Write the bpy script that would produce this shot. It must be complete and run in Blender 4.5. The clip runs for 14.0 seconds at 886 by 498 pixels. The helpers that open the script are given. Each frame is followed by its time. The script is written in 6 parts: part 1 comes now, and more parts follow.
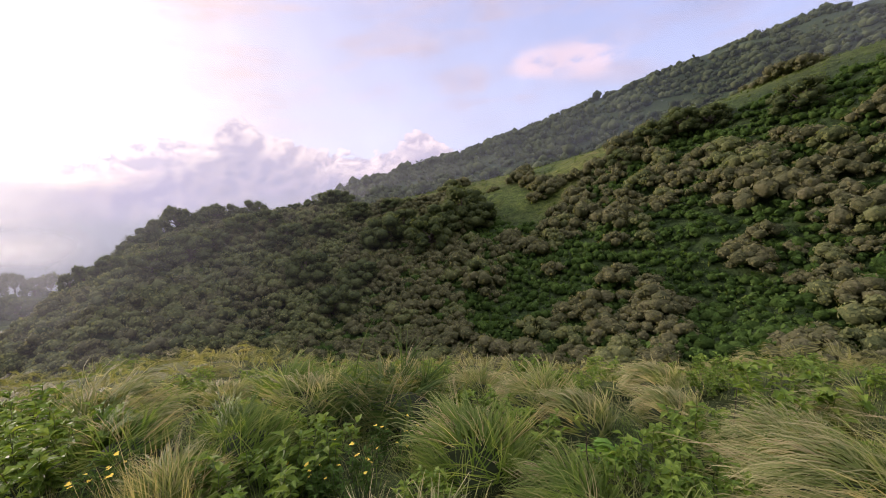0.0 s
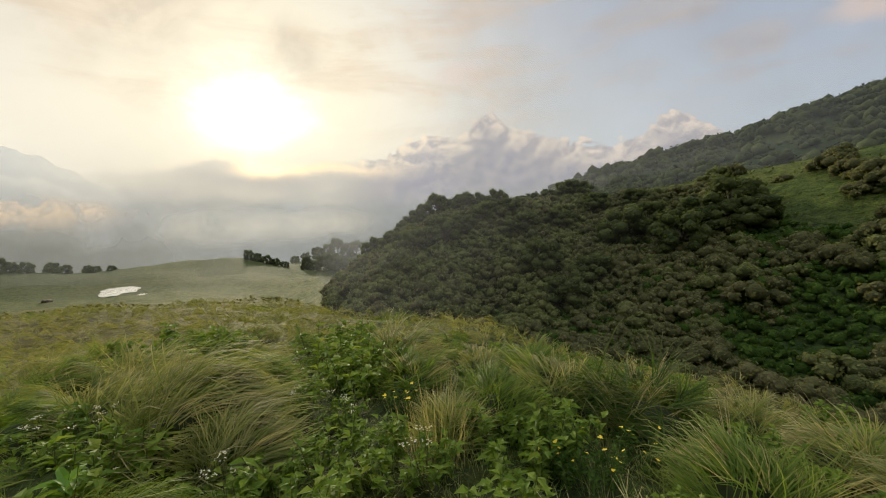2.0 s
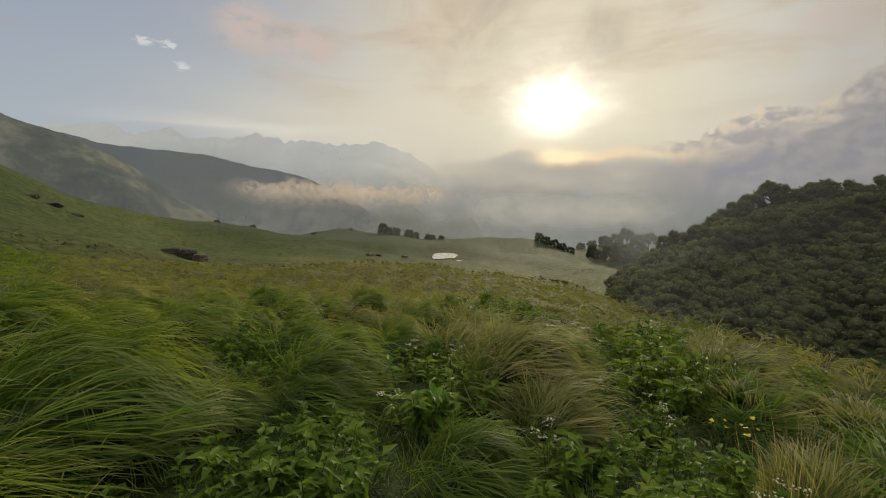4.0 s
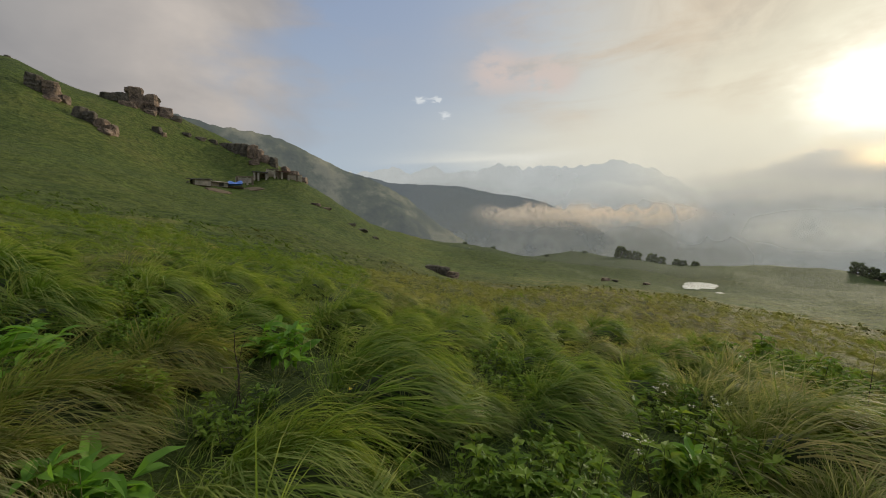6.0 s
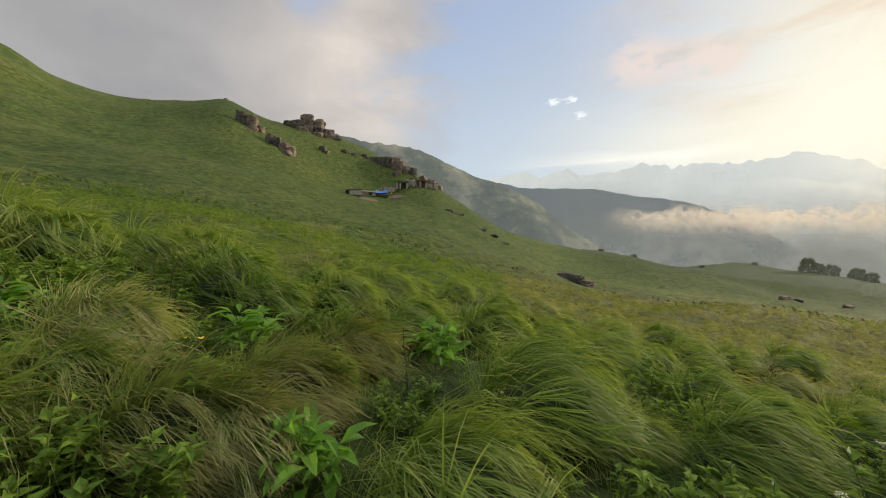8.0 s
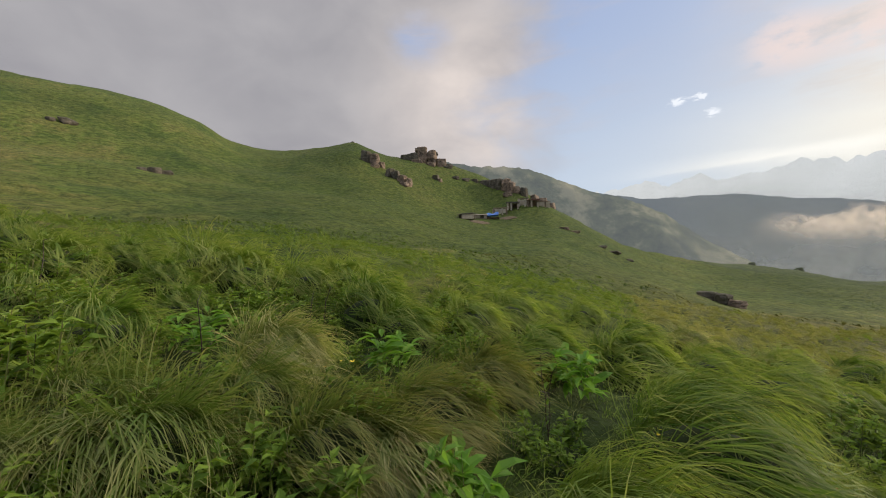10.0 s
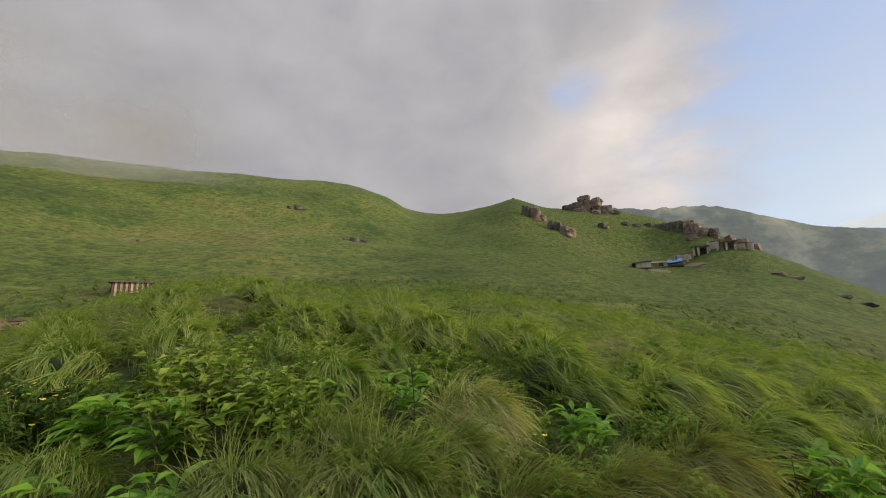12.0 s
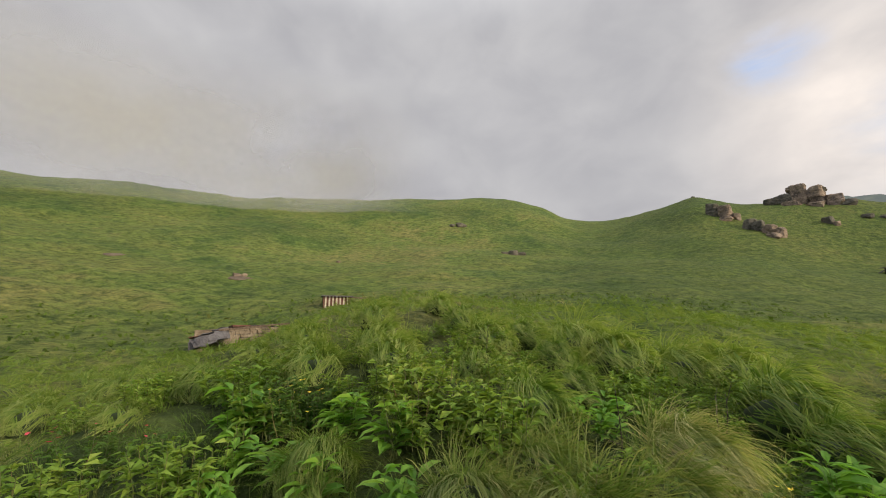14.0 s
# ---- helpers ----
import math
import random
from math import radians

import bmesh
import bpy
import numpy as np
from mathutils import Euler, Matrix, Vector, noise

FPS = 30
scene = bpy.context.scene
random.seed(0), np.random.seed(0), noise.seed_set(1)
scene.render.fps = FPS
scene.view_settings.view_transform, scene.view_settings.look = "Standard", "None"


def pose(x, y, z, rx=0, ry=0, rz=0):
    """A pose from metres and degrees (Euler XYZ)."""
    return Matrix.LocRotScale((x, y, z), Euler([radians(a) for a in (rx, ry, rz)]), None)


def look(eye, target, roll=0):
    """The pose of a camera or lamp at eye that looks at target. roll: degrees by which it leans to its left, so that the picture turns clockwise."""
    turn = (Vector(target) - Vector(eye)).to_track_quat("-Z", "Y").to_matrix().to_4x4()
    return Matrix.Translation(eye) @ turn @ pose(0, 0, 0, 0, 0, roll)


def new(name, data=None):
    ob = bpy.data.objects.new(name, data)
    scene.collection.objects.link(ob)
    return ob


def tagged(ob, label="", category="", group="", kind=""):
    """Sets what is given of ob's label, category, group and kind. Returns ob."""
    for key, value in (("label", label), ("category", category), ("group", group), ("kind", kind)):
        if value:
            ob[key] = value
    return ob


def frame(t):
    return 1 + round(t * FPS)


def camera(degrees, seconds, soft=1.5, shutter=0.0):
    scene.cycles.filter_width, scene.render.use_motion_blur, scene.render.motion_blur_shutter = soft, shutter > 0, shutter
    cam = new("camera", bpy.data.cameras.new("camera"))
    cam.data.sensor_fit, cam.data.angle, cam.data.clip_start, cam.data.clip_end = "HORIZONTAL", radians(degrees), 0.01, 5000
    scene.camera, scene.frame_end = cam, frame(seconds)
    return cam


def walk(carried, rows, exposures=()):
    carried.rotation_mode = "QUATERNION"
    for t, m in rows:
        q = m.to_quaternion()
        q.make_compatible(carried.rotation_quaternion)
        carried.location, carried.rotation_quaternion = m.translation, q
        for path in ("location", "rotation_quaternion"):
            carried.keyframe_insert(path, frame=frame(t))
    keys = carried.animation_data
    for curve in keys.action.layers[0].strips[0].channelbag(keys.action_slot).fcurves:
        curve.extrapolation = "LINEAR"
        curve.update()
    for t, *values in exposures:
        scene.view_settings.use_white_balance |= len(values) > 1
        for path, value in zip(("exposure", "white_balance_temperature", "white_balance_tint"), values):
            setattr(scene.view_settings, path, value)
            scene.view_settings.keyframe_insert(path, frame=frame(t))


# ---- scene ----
cam = camera(96.2, 14.0, soft=1.0)

PATH = [
    (0.00, pose(0.000, 0.000, 1.700, 85.29, 4.76, -1.57)),
    (0.50, pose(-0.058, -0.053, 1.715, 85.74, 3.92, 7.00)),
    (1.00, pose(-0.112, -0.104, 1.725, 85.79, 3.14, 16.84)),
    (1.50, pose(-0.172, -0.146, 1.729, 85.89, 2.31, 25.30)),
    (2.00, pose(-0.239, -0.197, 1.739, 85.81, 2.04, 31.14)),
    (2.50, pose(-0.338, -0.288, 1.753, 86.17, 1.36, 36.78)),
    (3.00, pose(-0.435, -0.399, 1.744, 85.85, 0.78, 44.34)),
    (3.50, pose(-0.509, -0.451, 1.719, 85.85, 0.66, 57.20)),
    (4.00, pose(-0.540, -0.450, 1.729, 84.32, -1.13, 71.01)),
    (4.20, pose(-0.526, -0.463, 1.741, 84.12, -1.47, 76.81)),
    (6.30, pose(-0.243, -0.627, 1.872, 87.12, -0.40, 106.52)),
    (6.50, pose(-0.220, -0.645, 1.877, 86.97, -0.47, 108.61)),
    (7.00, pose(-0.165, -0.693, 1.889, 86.98, -0.93, 114.13)),
    (7.50, pose(-0.128, -0.741, 1.896, 87.53, -0.83, 118.85)),
    (8.00, pose(-0.094, -0.787, 1.899, 87.56, -0.88, 122.13)),
    (8.20, pose(-0.082, -0.805, 1.901, 87.72, -0.83, 123.55)),
    (10.30, pose(0.011, -0.972, 1.977, 92.08, 1.42, 141.18)),
    (10.50, pose(0.017, -0.985, 2.002, 93.32, 1.22, 143.27)),
    (11.00, pose(0.073, -0.995, 2.052, 95.47, 1.35, 149.34)),
    (11.50, pose(0.170, -0.997, 2.087, 97.50, 0.87, 155.47)),
    (12.00, pose(0.248, -0.985, 2.110, 99.06, 1.81, 161.35)),
    (12.50, pose(0.339, -0.966, 2.132, 99.87, 1.17, 167.93)),
    (13.00, pose(0.432, -0.942, 2.155, 100.90, 0.74, 173.65)),
    (13.50, pose(0.512, -0.908, 2.166, 101.18, 0.33, 178.59)),
    (14.00, pose(0.579, -0.887, 2.181, 101.27, 0.27, 183.79)),
]
EXPOSURES = [
    (0.0, 0.60, 6100, 32),
    (0.6, 0.36, 6350, 20),
    (1.2, 0.06, 6650, 12),
    (2.0, 0.02, 6700, 8),
    (3.0, -0.12, 6750, 8),
    (4.0, -0.45, 6800, 8),
    (6.5, -0.19, 6450, 6),
    (8.0, 0.19, 6550, 6),
    (10.3, 0.16, 6400, 10),
    (11.0, 0.14, 6450, 10),
    (12.5, 0.44, 6450, 8),
    (14.0, 0.54, 6450, 7),
]
walk(cam, PATH, EXPOSURES)

# ------------------------------------------------------------- directions
EYE = Vector((0.0, -0.45, 1.7))
SUN_AZ, SUN_EL = 56.0, 14.2


def aim(az, el=0.0):
    """Unit vector for an azimuth (degrees left of +y) and an elevation."""
    a, e = radians(az), radians(el)
    return Vector((-math.sin(a) * math.cos(e), math.cos(a) * math.cos(e), math.sin(e)))


# ------------------------------------------------------------- node helpers
class N:
    """A shader value that builds Math nodes when reckoned with."""

    def __init__(self, tree, sock):
        self.tree, self.sock = tree, sock

    def op(self, kind, *others, clamp=False):
        node = self.tree.nodes.new("ShaderNodeMath")
        node.operation, node.use_clamp = kind, clamp
        for n, v in enumerate((self, *others)):
            if isinstance(v, N):
                self.tree.links.new(v.sock, node.inputs[n])
            else:
                node.inputs[n].default_value = v
        return N(self.tree, node.outputs[0])

    def __add__(self, o): return self.op("ADD", o)
    def __radd__(self, o): return self.op("ADD", o)
    def __sub__(self, o): return self.op("SUBTRACT", o)
    def __rsub__(self, o): return (self * -1.0) + o
    def __mul__(self, o): return self.op("MULTIPLY", o)
    def __rmul__(self, o): return self.op("MULTIPLY", o)
    def __truediv__(self, o): return self.op("DIVIDE", o)
    def clip(self): return self.op("ADD", 0.0, clamp=True)

    def step(self, lo, hi):
        """0 below lo, 1 above hi, smooth between."""
        node = self.tree.nodes.new("ShaderNodeMapRange")
        node.interpolation_type = "SMOOTHSTEP"
        node.inputs["From Min"].default_value, node.inputs["From Max"].default_value = lo, hi
        self.tree.links.new(self.sock, node.inputs["Value"])
        return N(self.tree, node.outputs["Result"])

    def bell(self, centre, width):
        """A bell curve of height 1."""
        d = (self - centre) / width
        return (d * d * -1.0).op("EXPONENT")


def link(tree, a, b):
    tree.links.new(a.sock if isinstance(a, N) else a, b)


def mix_color(tree, fac, a, b, kind="MIX"):
    node = tree.nodes.new("ShaderNodeMix")
    node.data_type, node.blend_type = "RGBA", kind
    for sock, v in ((node.inputs[0], fac), (node.inputs[6], a), (node.inputs[7], b)):
        if isinstance(v, N):
            tree.links.new(v.sock, sock)
        elif isinstance(v, bpy.types.NodeSocket):
            tree.links.new(v, sock)
        elif isinstance(v, tuple):
            sock.default_value = (*v, 1.0)
        else:
            sock.default_value = v
    return node.outputs[2]


def tex_noise(tree, vector, scale, detail=4.0, rough=0.55, distort=0.0):
    node = tree.nodes.new("ShaderNodeTexNoise")
    node.inputs["Scale"].default_value, node.inputs["Detail"].default_value = scale, detail
    node.inputs["Roughness"].default_value, node.inputs["Distortion"].default_value = rough, distort
    if vector is not None:
        tree.links.new(vector, node.inputs["Vector"])
    return N(tree, node.outputs["Fac"])


# ------------------------------------------------------------- sky and sun
def build_world():
    world = bpy.data.worlds.new("sky")
    scene.world = world
    world.use_nodes = True
    t = world.node_tree
    t.nodes.clear()
    out = t.nodes.new("ShaderNodeOutputWorld")
    back = t.nodes.new("ShaderNodeBackground")
    t.links.new(back.outputs[0], out.inputs[0])
    sky = t.nodes.new("ShaderNodeTexSky")
    sky.sky_type, sky.sun_disc = "NISHITA", False
    sky.sun_elevation, sky.sun_rotation = radians(SUN_EL), radians(-SUN_AZ)
    sky.altitude, sky.air_density, sky.dust_density = 2500, 1.0, 1.5
    co = t.nodes.new("ShaderNodeTexCoord")
    sep = t.nodes.new("ShaderNodeSeparateXYZ")
    t.links.new(co.outputs["Generated"], sep.inputs[0])
    x, y, z = (N(t, s) for s in sep.outputs)
    # azimuth in degrees left of +y (wraps behind the open view), elevation in degrees
    az = (y * -1.0).op("ARCTAN2", x * -1.0) * (180 / math.pi) + 90.0
    el = z.op("ARCSINE") * (180 / math.pi)
    # cloud coordinates, stretched along the horizon
    comb = t.nodes.new("ShaderNodeCombineXYZ")
    link(t, az * 0.05, comb.inputs[0])
    link(t, el * 0.09, comb.inputs[1])
    flat = comb.outputs[0]
    puff = tex_noise(t, flat, 4.5, 7, 0.58)           # billows
    soft = tex_noise(t, flat, 1.3, 4, 0.5, 0.6)       # broad shapes
    streak = t.nodes.new("ShaderNodeCombineXYZ")
    link(t, az * 0.03 + el * 0.02, streak.inputs[0])
    link(t, el * 0.16, streak.inputs[1])
    wisp = tex_noise(t, streak.outputs[0], 1.6, 6, 0.6, 0.5)

    def billow(a, e):
        """Rounded heaps with sharp creases between them, about 0 to 1."""
        c = t.nodes.new("ShaderNodeCombineXYZ")
        link(t, a * 0.10, c.inputs[0])
        link(t, e * 0.12, c.inputs[1])
        total = None
        for scale, amp in ((2.0, 0.9), (4.6, 0.55), (10.0, 0.32), (21.0, 0.16)):
            heap = (tex_noise(t, c.outputs[0], scale, 1, 0.5, 0.25) - 0.5).op("ABSOLUTE") * (amp * 2.2)
            total = heap if total is None else total + heap
        return total

    base = t.nodes.new("ShaderNodeMix")
    base.data_type, base.blend_type = "RGBA", "MULTIPLY"
    base.inputs[0].default_value = 1.0
    t.links.new(sky.outputs[0], base.inputs[6])
    base.inputs[7].default_value = (0.10, 0.10, 0.10, 1)
    # clear sky, paler toward the horizon and the sun
    clear = mix_color(t, el.step(4, 34), (0.47, 0.565, 0.70), (0.27, 0.38, 0.64))
    col = mix_color(t, 0.9, base.outputs[2], clear)
    d_sun = ((az - SUN_AZ) * (az - SUN_AZ) * 0.62 + (el - SUN_EL) * (el - SUN_EL)).op("SQRT")
    glow = (d_sun * -1.0 / 31.0).op("EXPONENT")
    col = mix_color(t, (glow * 1.4).clip() * (1.0 - az.step(72, 112) * 0.55) * (0.68 + az.step(-5, 55) * 0.32), col, (1.02, 0.93, 0.75))
    # high cloud in broad drifts, warm near the sun
    drift = (wisp * 0.9 + soft * 0.7).step(0.70, 1.02) * el.step(9, 17) * (1.0 - az.bell(108, 15) * (1.0 - el.step(26, 38)) * 0.95)
    warm = mix_color(t, (glow * 2.2).clip(), (0.50, 0.50, 0.56), (0.92, 0.72, 0.53))
    drift_col = mix_color(t, (puff * 1.8 - 0.55).clip(), mix_color(t, 1.0, warm, (0.68, 0.68, 0.72), "MULTIPLY"), warm)
    col = mix_color(t, drift * 0.7, col, drift_col)
    # a thick tan veil that fans out above the sun
    fan = t.nodes.new("ShaderNodeCombineXYZ")
    link(t, az * 0.045 - el * 0.03, fan.inputs[0])
    link(t, el * 0.05 + az * 0.035, fan.inputs[1])
    veil_n = tex_noise(t, fan.outputs[0], 1.7, 6, 0.55, 0.5)
    veil = (az.bell(69, 10) * el.bell(26.5, 6.5) * 1.3 + az.bell(50.5, 3.2) * el.bell(21.5, 3.0) * 1.2) * (veil_n * 2.4 - 0.35).clip()
    veil_col = mix_color(t, (veil_n * 3.0 - 1.1).clip(), (0.86, 0.70, 0.54), (0.50, 0.45, 0.40))
    col = mix_color(t, (veil * 1.15).clip() * 0.85, col, veil_col)
    # cream light over the far peaks, and a white line of cloud along them
    cream = az.bell(80, 20) * (el + (wisp - 0.5) * 6.0).bell(10.5, 5.0)
    col = mix_color(t, (cream * 0.85).clip(), col, (0.93, 0.87, 0.74))
    line = (el + (wisp - 0.5) * 3.5 + (az - 95.0) * 0.02).bell(9.9, 0.8) * az.bell(96, 11) * (wisp * 2.0 - 0.3).clip()
    col = mix_color(t, (line * 0.9).clip(), col, (0.98, 0.95, 0.88))
    # small pink puffs
    spots = az.bell(96.5, 4.5) * el.bell(21.0, 3.4) + az.bell(88.5, 4.0) * el.bell(20.0, 3.0) + az.bell(-16, 4.5) * el.bell(18.8, 2.2) + az.bell(-23, 4.5) * el.bell(18.2, 2.8) + az.bell(28, 5) * el.bell(19.5, 2.4) * 0.8
    puffs = (spots * (puff * 3.4 - 0.75).clip()).step(0.25, 1.0)
    col = mix_color(t, puffs * 0.75, col, (0.80, 0.655, 0.61))
    flecks = ((az.bell(107, 2.2) * el.bell(17.5, 0.7) + az.bell(103.6, 1.3) * el.bell(15.6, 0.7) + az.bell(104.5, 0.7) * el.bell(17.6, 0.5)) * (tex_noise(t, flat, 15.0, 5, 0.6, 0.8) * 2.6 - 0.45)).step(0.45, 0.95)
    col = mix_color(t, flecks * 0.85, col, (0.86, 0.88, 0.92))
    # overcast lid on the uphill side
    lid_edge = az + (soft - 0.5) * 26.0 + (puff - 0.5) * 6.0 + (el - 15.0) * 0.25
    lid = lid_edge.step(119, 139)
    slant = t.nodes.new("ShaderNodeCombineXYZ")
    link(t, az * 0.045 + el * 0.05, slant.inputs[0])
    link(t, el * 0.07 - az * 0.03, slant.inputs[1])
    roll = tex_noise(t, slant.outputs[0], 1.5, 4, 0.5, 0.3)
    hole = (az.bell(140.5, 6.5) * el.bell(28.5, 4.5) * (roll * 1.3 + puff * 0.8)).step(0.45, 1.15)
    bright = az.bell(134, 11) * el.bell(20, 12)
    lid_col = mix_color(t, (roll * 2.0 - 0.5).clip(), (0.31, 0.30, 0.32), (0.41, 0.395, 0.405))
    lid_col = mix_color(t, (bright * (roll * 1.5 + puff * 0.4)).clip(), lid_col, (0.70, 0.62, 0.575))
    col = mix_color(t, lid * (1.0 - hole * 0.75), col, lid_col)
    # cumulus bank over the valley, lit on the heads that face the sun
    heaps = billow(az, el)
    toward = billow(az + 0.9, el + 0.8)
    top = 8.2 + az.bell(24.2, 2.6) * 3.6 + az.bell(20, 7) * 2.6 + az.bell(32, 5.5) * 2.6 + az.bell(0.8, 3.4) * 3.4 - az.bell(58, 12) * 1.0
    under = top + heaps * 2.6 - el
    bank = under.step(0.0, 0.35) * (1.0 - az.step(38, 50)) * (az.step(-16, -6))
    inside = under.step(0.3, 5.5)
    lit = ((heaps - toward) * 2.2 + 0.45).clip() * (1.0 - inside * 0.8)
    bank_col = mix_color(t, inside, (0.50, 0.47, 0.49), (0.36, 0.36, 0.43))
    bank_col = mix_color(t, lit, bank_col, mix_color(t, (glow * 1.7).clip(), (0.78, 0.69, 0.66), (0.95, 0.82, 0.66)))
    col = mix_color(t, bank * 0.94, col, bank_col)
    # mist filling the valley
    mist = (6.0 + (soft - 0.5) * 6.0 + (wisp - 0.5) * 5.0 - el).step(0.0, 4.5)
    mist_col = mix_color(t, el.step(-3, 8), (0.235, 0.265, 0.28), (0.42, 0.45, 0.48))
    mist_col = mix_color(t, (glow * 0.75).clip() * el.step(0, 9), mist_col, (0.72, 0.65, 0.55))
    col = mix_color(t, mist * 0.9, col, mist_col)
    # grey cloud heads below the sun with burning edges
    low = 6.4 + az.bell(60, 3.6) * 2.2 + az.bell(46.5, 3.5) * 0.8 + heaps * 1.5 - el
    strip_in = az.bell(55, 13)
    edge = low.bell(0.0, 0.75) * az.bell(50, 9)
    col = mix_color(t, low.step(0.0, 0.8) * el.step(2.0, 6.5) * strip_in * 0.75, col, (0.46, 0.455, 0.46))
    col = mix_color(t, (edge * 1.1).clip(), col, (1.25, 0.98, 0.66))
    fire = az.bell(54.8, 3.0) * (el + (puff - 0.5) * 2.0).bell(7.4, 1.0)
    col = mix_color(t, (fire * 1.4).clip(), col, (1.7, 1.35, 0.85))
    # pale cloud lying in the mist
    strip = (el + (puff - 0.5) * 7.0 + (heaps - 0.5) * 2.0).bell(0.6, 1.5) * az.bell(55, 11)
    col = mix_color(t, (strip * (0.35 + puff)).clip() * 0.9, col, (0.60, 0.62, 0.63))
    # the sun behind thin cloud
    halo = ((d_sun + (puff - 0.5) * 9.0 + (soft - 0.5) * 6.0).op("MAXIMUM", 0.0) * -1.0 / 7.5).op("EXPONENT")
    col = mix_color(t, (halo * 1.1).clip() * el.step(5.5, 11.0), col, (1.12, 1.04, 0.83))
    disc = (d_sun + (puff - 0.5) * 4.0 + (wisp - 0.5) * 3.0).op("MAXIMUM", 0.0) / 3.9
    col = mix_color(t, (disc * disc * -1.0).op("EXPONENT") * el.step(6.0, 11.0), col, (2.4, 2.25, 1.9))
    # unseen overhead sky brightened to light the ground, rising to the zenith like overcast
    col = mix_color(t, el.step(38, 72) * 0.9, col, (1.65, 1.65, 1.67))
    t.links.new(col, back.inputs[0])
    back.inputs[1].default_value = 1.0


build_world()
sun = new("sun", bpy.data.lights.new("sun", "SUN"))
sun.data.energy, sun.data.angle, sun.data.color = 3.2, radians(5), (1.0, 0.86, 0.68)
sun.matrix_world = look((0, 0, 60), Vector((0, 0, 60)) - aim(SUN_AZ, SUN_EL))


# ------------------------------------------------------------- materials
def material(name):
    m = bpy.data.materials.new(name)
    m.use_nodes = True
    t = m.node_tree
    t.nodes.clear()
    return m, t, t.nodes.new("ShaderNodeOutputMaterial")


def object_coords(t, world=True):
    node = t.nodes.new("ShaderNodeNewGeometry" if world else "ShaderNodeTexCoord")
    return node.outputs["Position"] if world else node.outputs["Object"]


def ramp(t, fac, stops):
    node = t.nodes.new("ShaderNodeValToRGB")
    while len(node.color_ramp.elements) < len(stops):
        node.color_ramp.elements.new(0.5)
    for e, (p, c) in zip(node.color_ramp.elements, stops):
        e.position, e.color = p, (*c, 1)
    link(t, fac, node.inputs[0])
    return node.outputs[0]


def bump(t, height, strength, distance):
    node = t.nodes.new("ShaderNodeBump")
    node.inputs["Strength"].default_value, node.inputs["Distance"].default_value = strength, distance
    link(t, height, node.inputs["Height"])
    return node.outputs[0]


def principled(t, out, color, rough=0.8, normal=None, spec=0.3, metal=0.0):
    p = t.nodes.new("ShaderNodeBsdfPrincipled")
    if isinstance(color, tuple):
        p.inputs["Base Color"].default_value = (*color, 1)
    else:
        link(t, color, p.inputs["Base Color"])
    if isinstance(rough, N):
        link(t, rough, p.inputs["Roughness"])
    else:
        p.inputs["Roughness"].default_value = rough
    p.inputs["Specular IOR Level"].default_value, p.inputs["Metallic"].default_value = spec, metal
    if normal is not None:
        link(t, normal, p.inputs["Normal"])
    t.links.new(p.outputs[0], out.inputs[0])
    return p


def mat_ground():
    m, t, out = material("meadow turf")
    pos = object_coords(t)
    broad = tex_noise(t, pos, 0.035, 4, 0.55)
    mid = tex_noise(t, pos, 0.35, 5, 0.6)
    fine = tex_noise(t, pos, 4.0, 6, 0.7)
    clot = tex_noise(t, pos, 1.1, 5, 0.65)
    c1 = ramp(t, (broad - 0.5) * 0.9 + mid * 0.6 + 0.2, [(0.30, (0.042, 0.072, 0.014)), (0.45, (0.074, 0.110, 0.021)), (0.56, (0.115, 0.146, 0.030)), (0.70, (0.185, 0.166, 0.056))])
    scrub, straw, lush = (t.nodes.new("ShaderNodeAttribute") for _ in range(3))
    scrub.attribute_name, straw.attribute_name, lush.attribute_name = "scrub", "straw", "lush"
    drift = tex_noise(t, pos, 0.10, 5, 0.62, 0.4)
    c1 = mix_color(t, (drift * 3.6 - 1.5).clip() * 0.75, c1, (0.135, 0.140, 0.036))
    c1 = mix_color(t, (1.35 - drift * 3.2).clip() * 0.85, c1, (0.036, 0.072, 0.013))
    c1 = mix_color(t, (N(t, lush.outputs["Fac"]) * 0.55).clip(), c1, (0.068, 0.090, 0.018))
    c1 = mix_color(t, N(t, straw.outputs["Fac"]) * (mid * 1.6 - 0.1).clip(), c1, (0.165, 0.142, 0.050))
    # scrub also carries the darkened near turf and the dark far meadow
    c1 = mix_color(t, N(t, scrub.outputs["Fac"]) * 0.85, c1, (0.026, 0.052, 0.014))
    c2 = mix_color(t, (fine * 2.0 + clot * 2.2 - 1.65).clip(), (0.24, 0.33, 0.20), (1.42, 1.36, 1.25))
    col = mix_color(t, 1.0, c1, c2, "MULTIPLY")
    principled(t, out, col, 0.85, bump(t, fine * 0.5 + clot * 0.7 + mid * 0.8, 1.0, 0.5), 0.15)
    return m


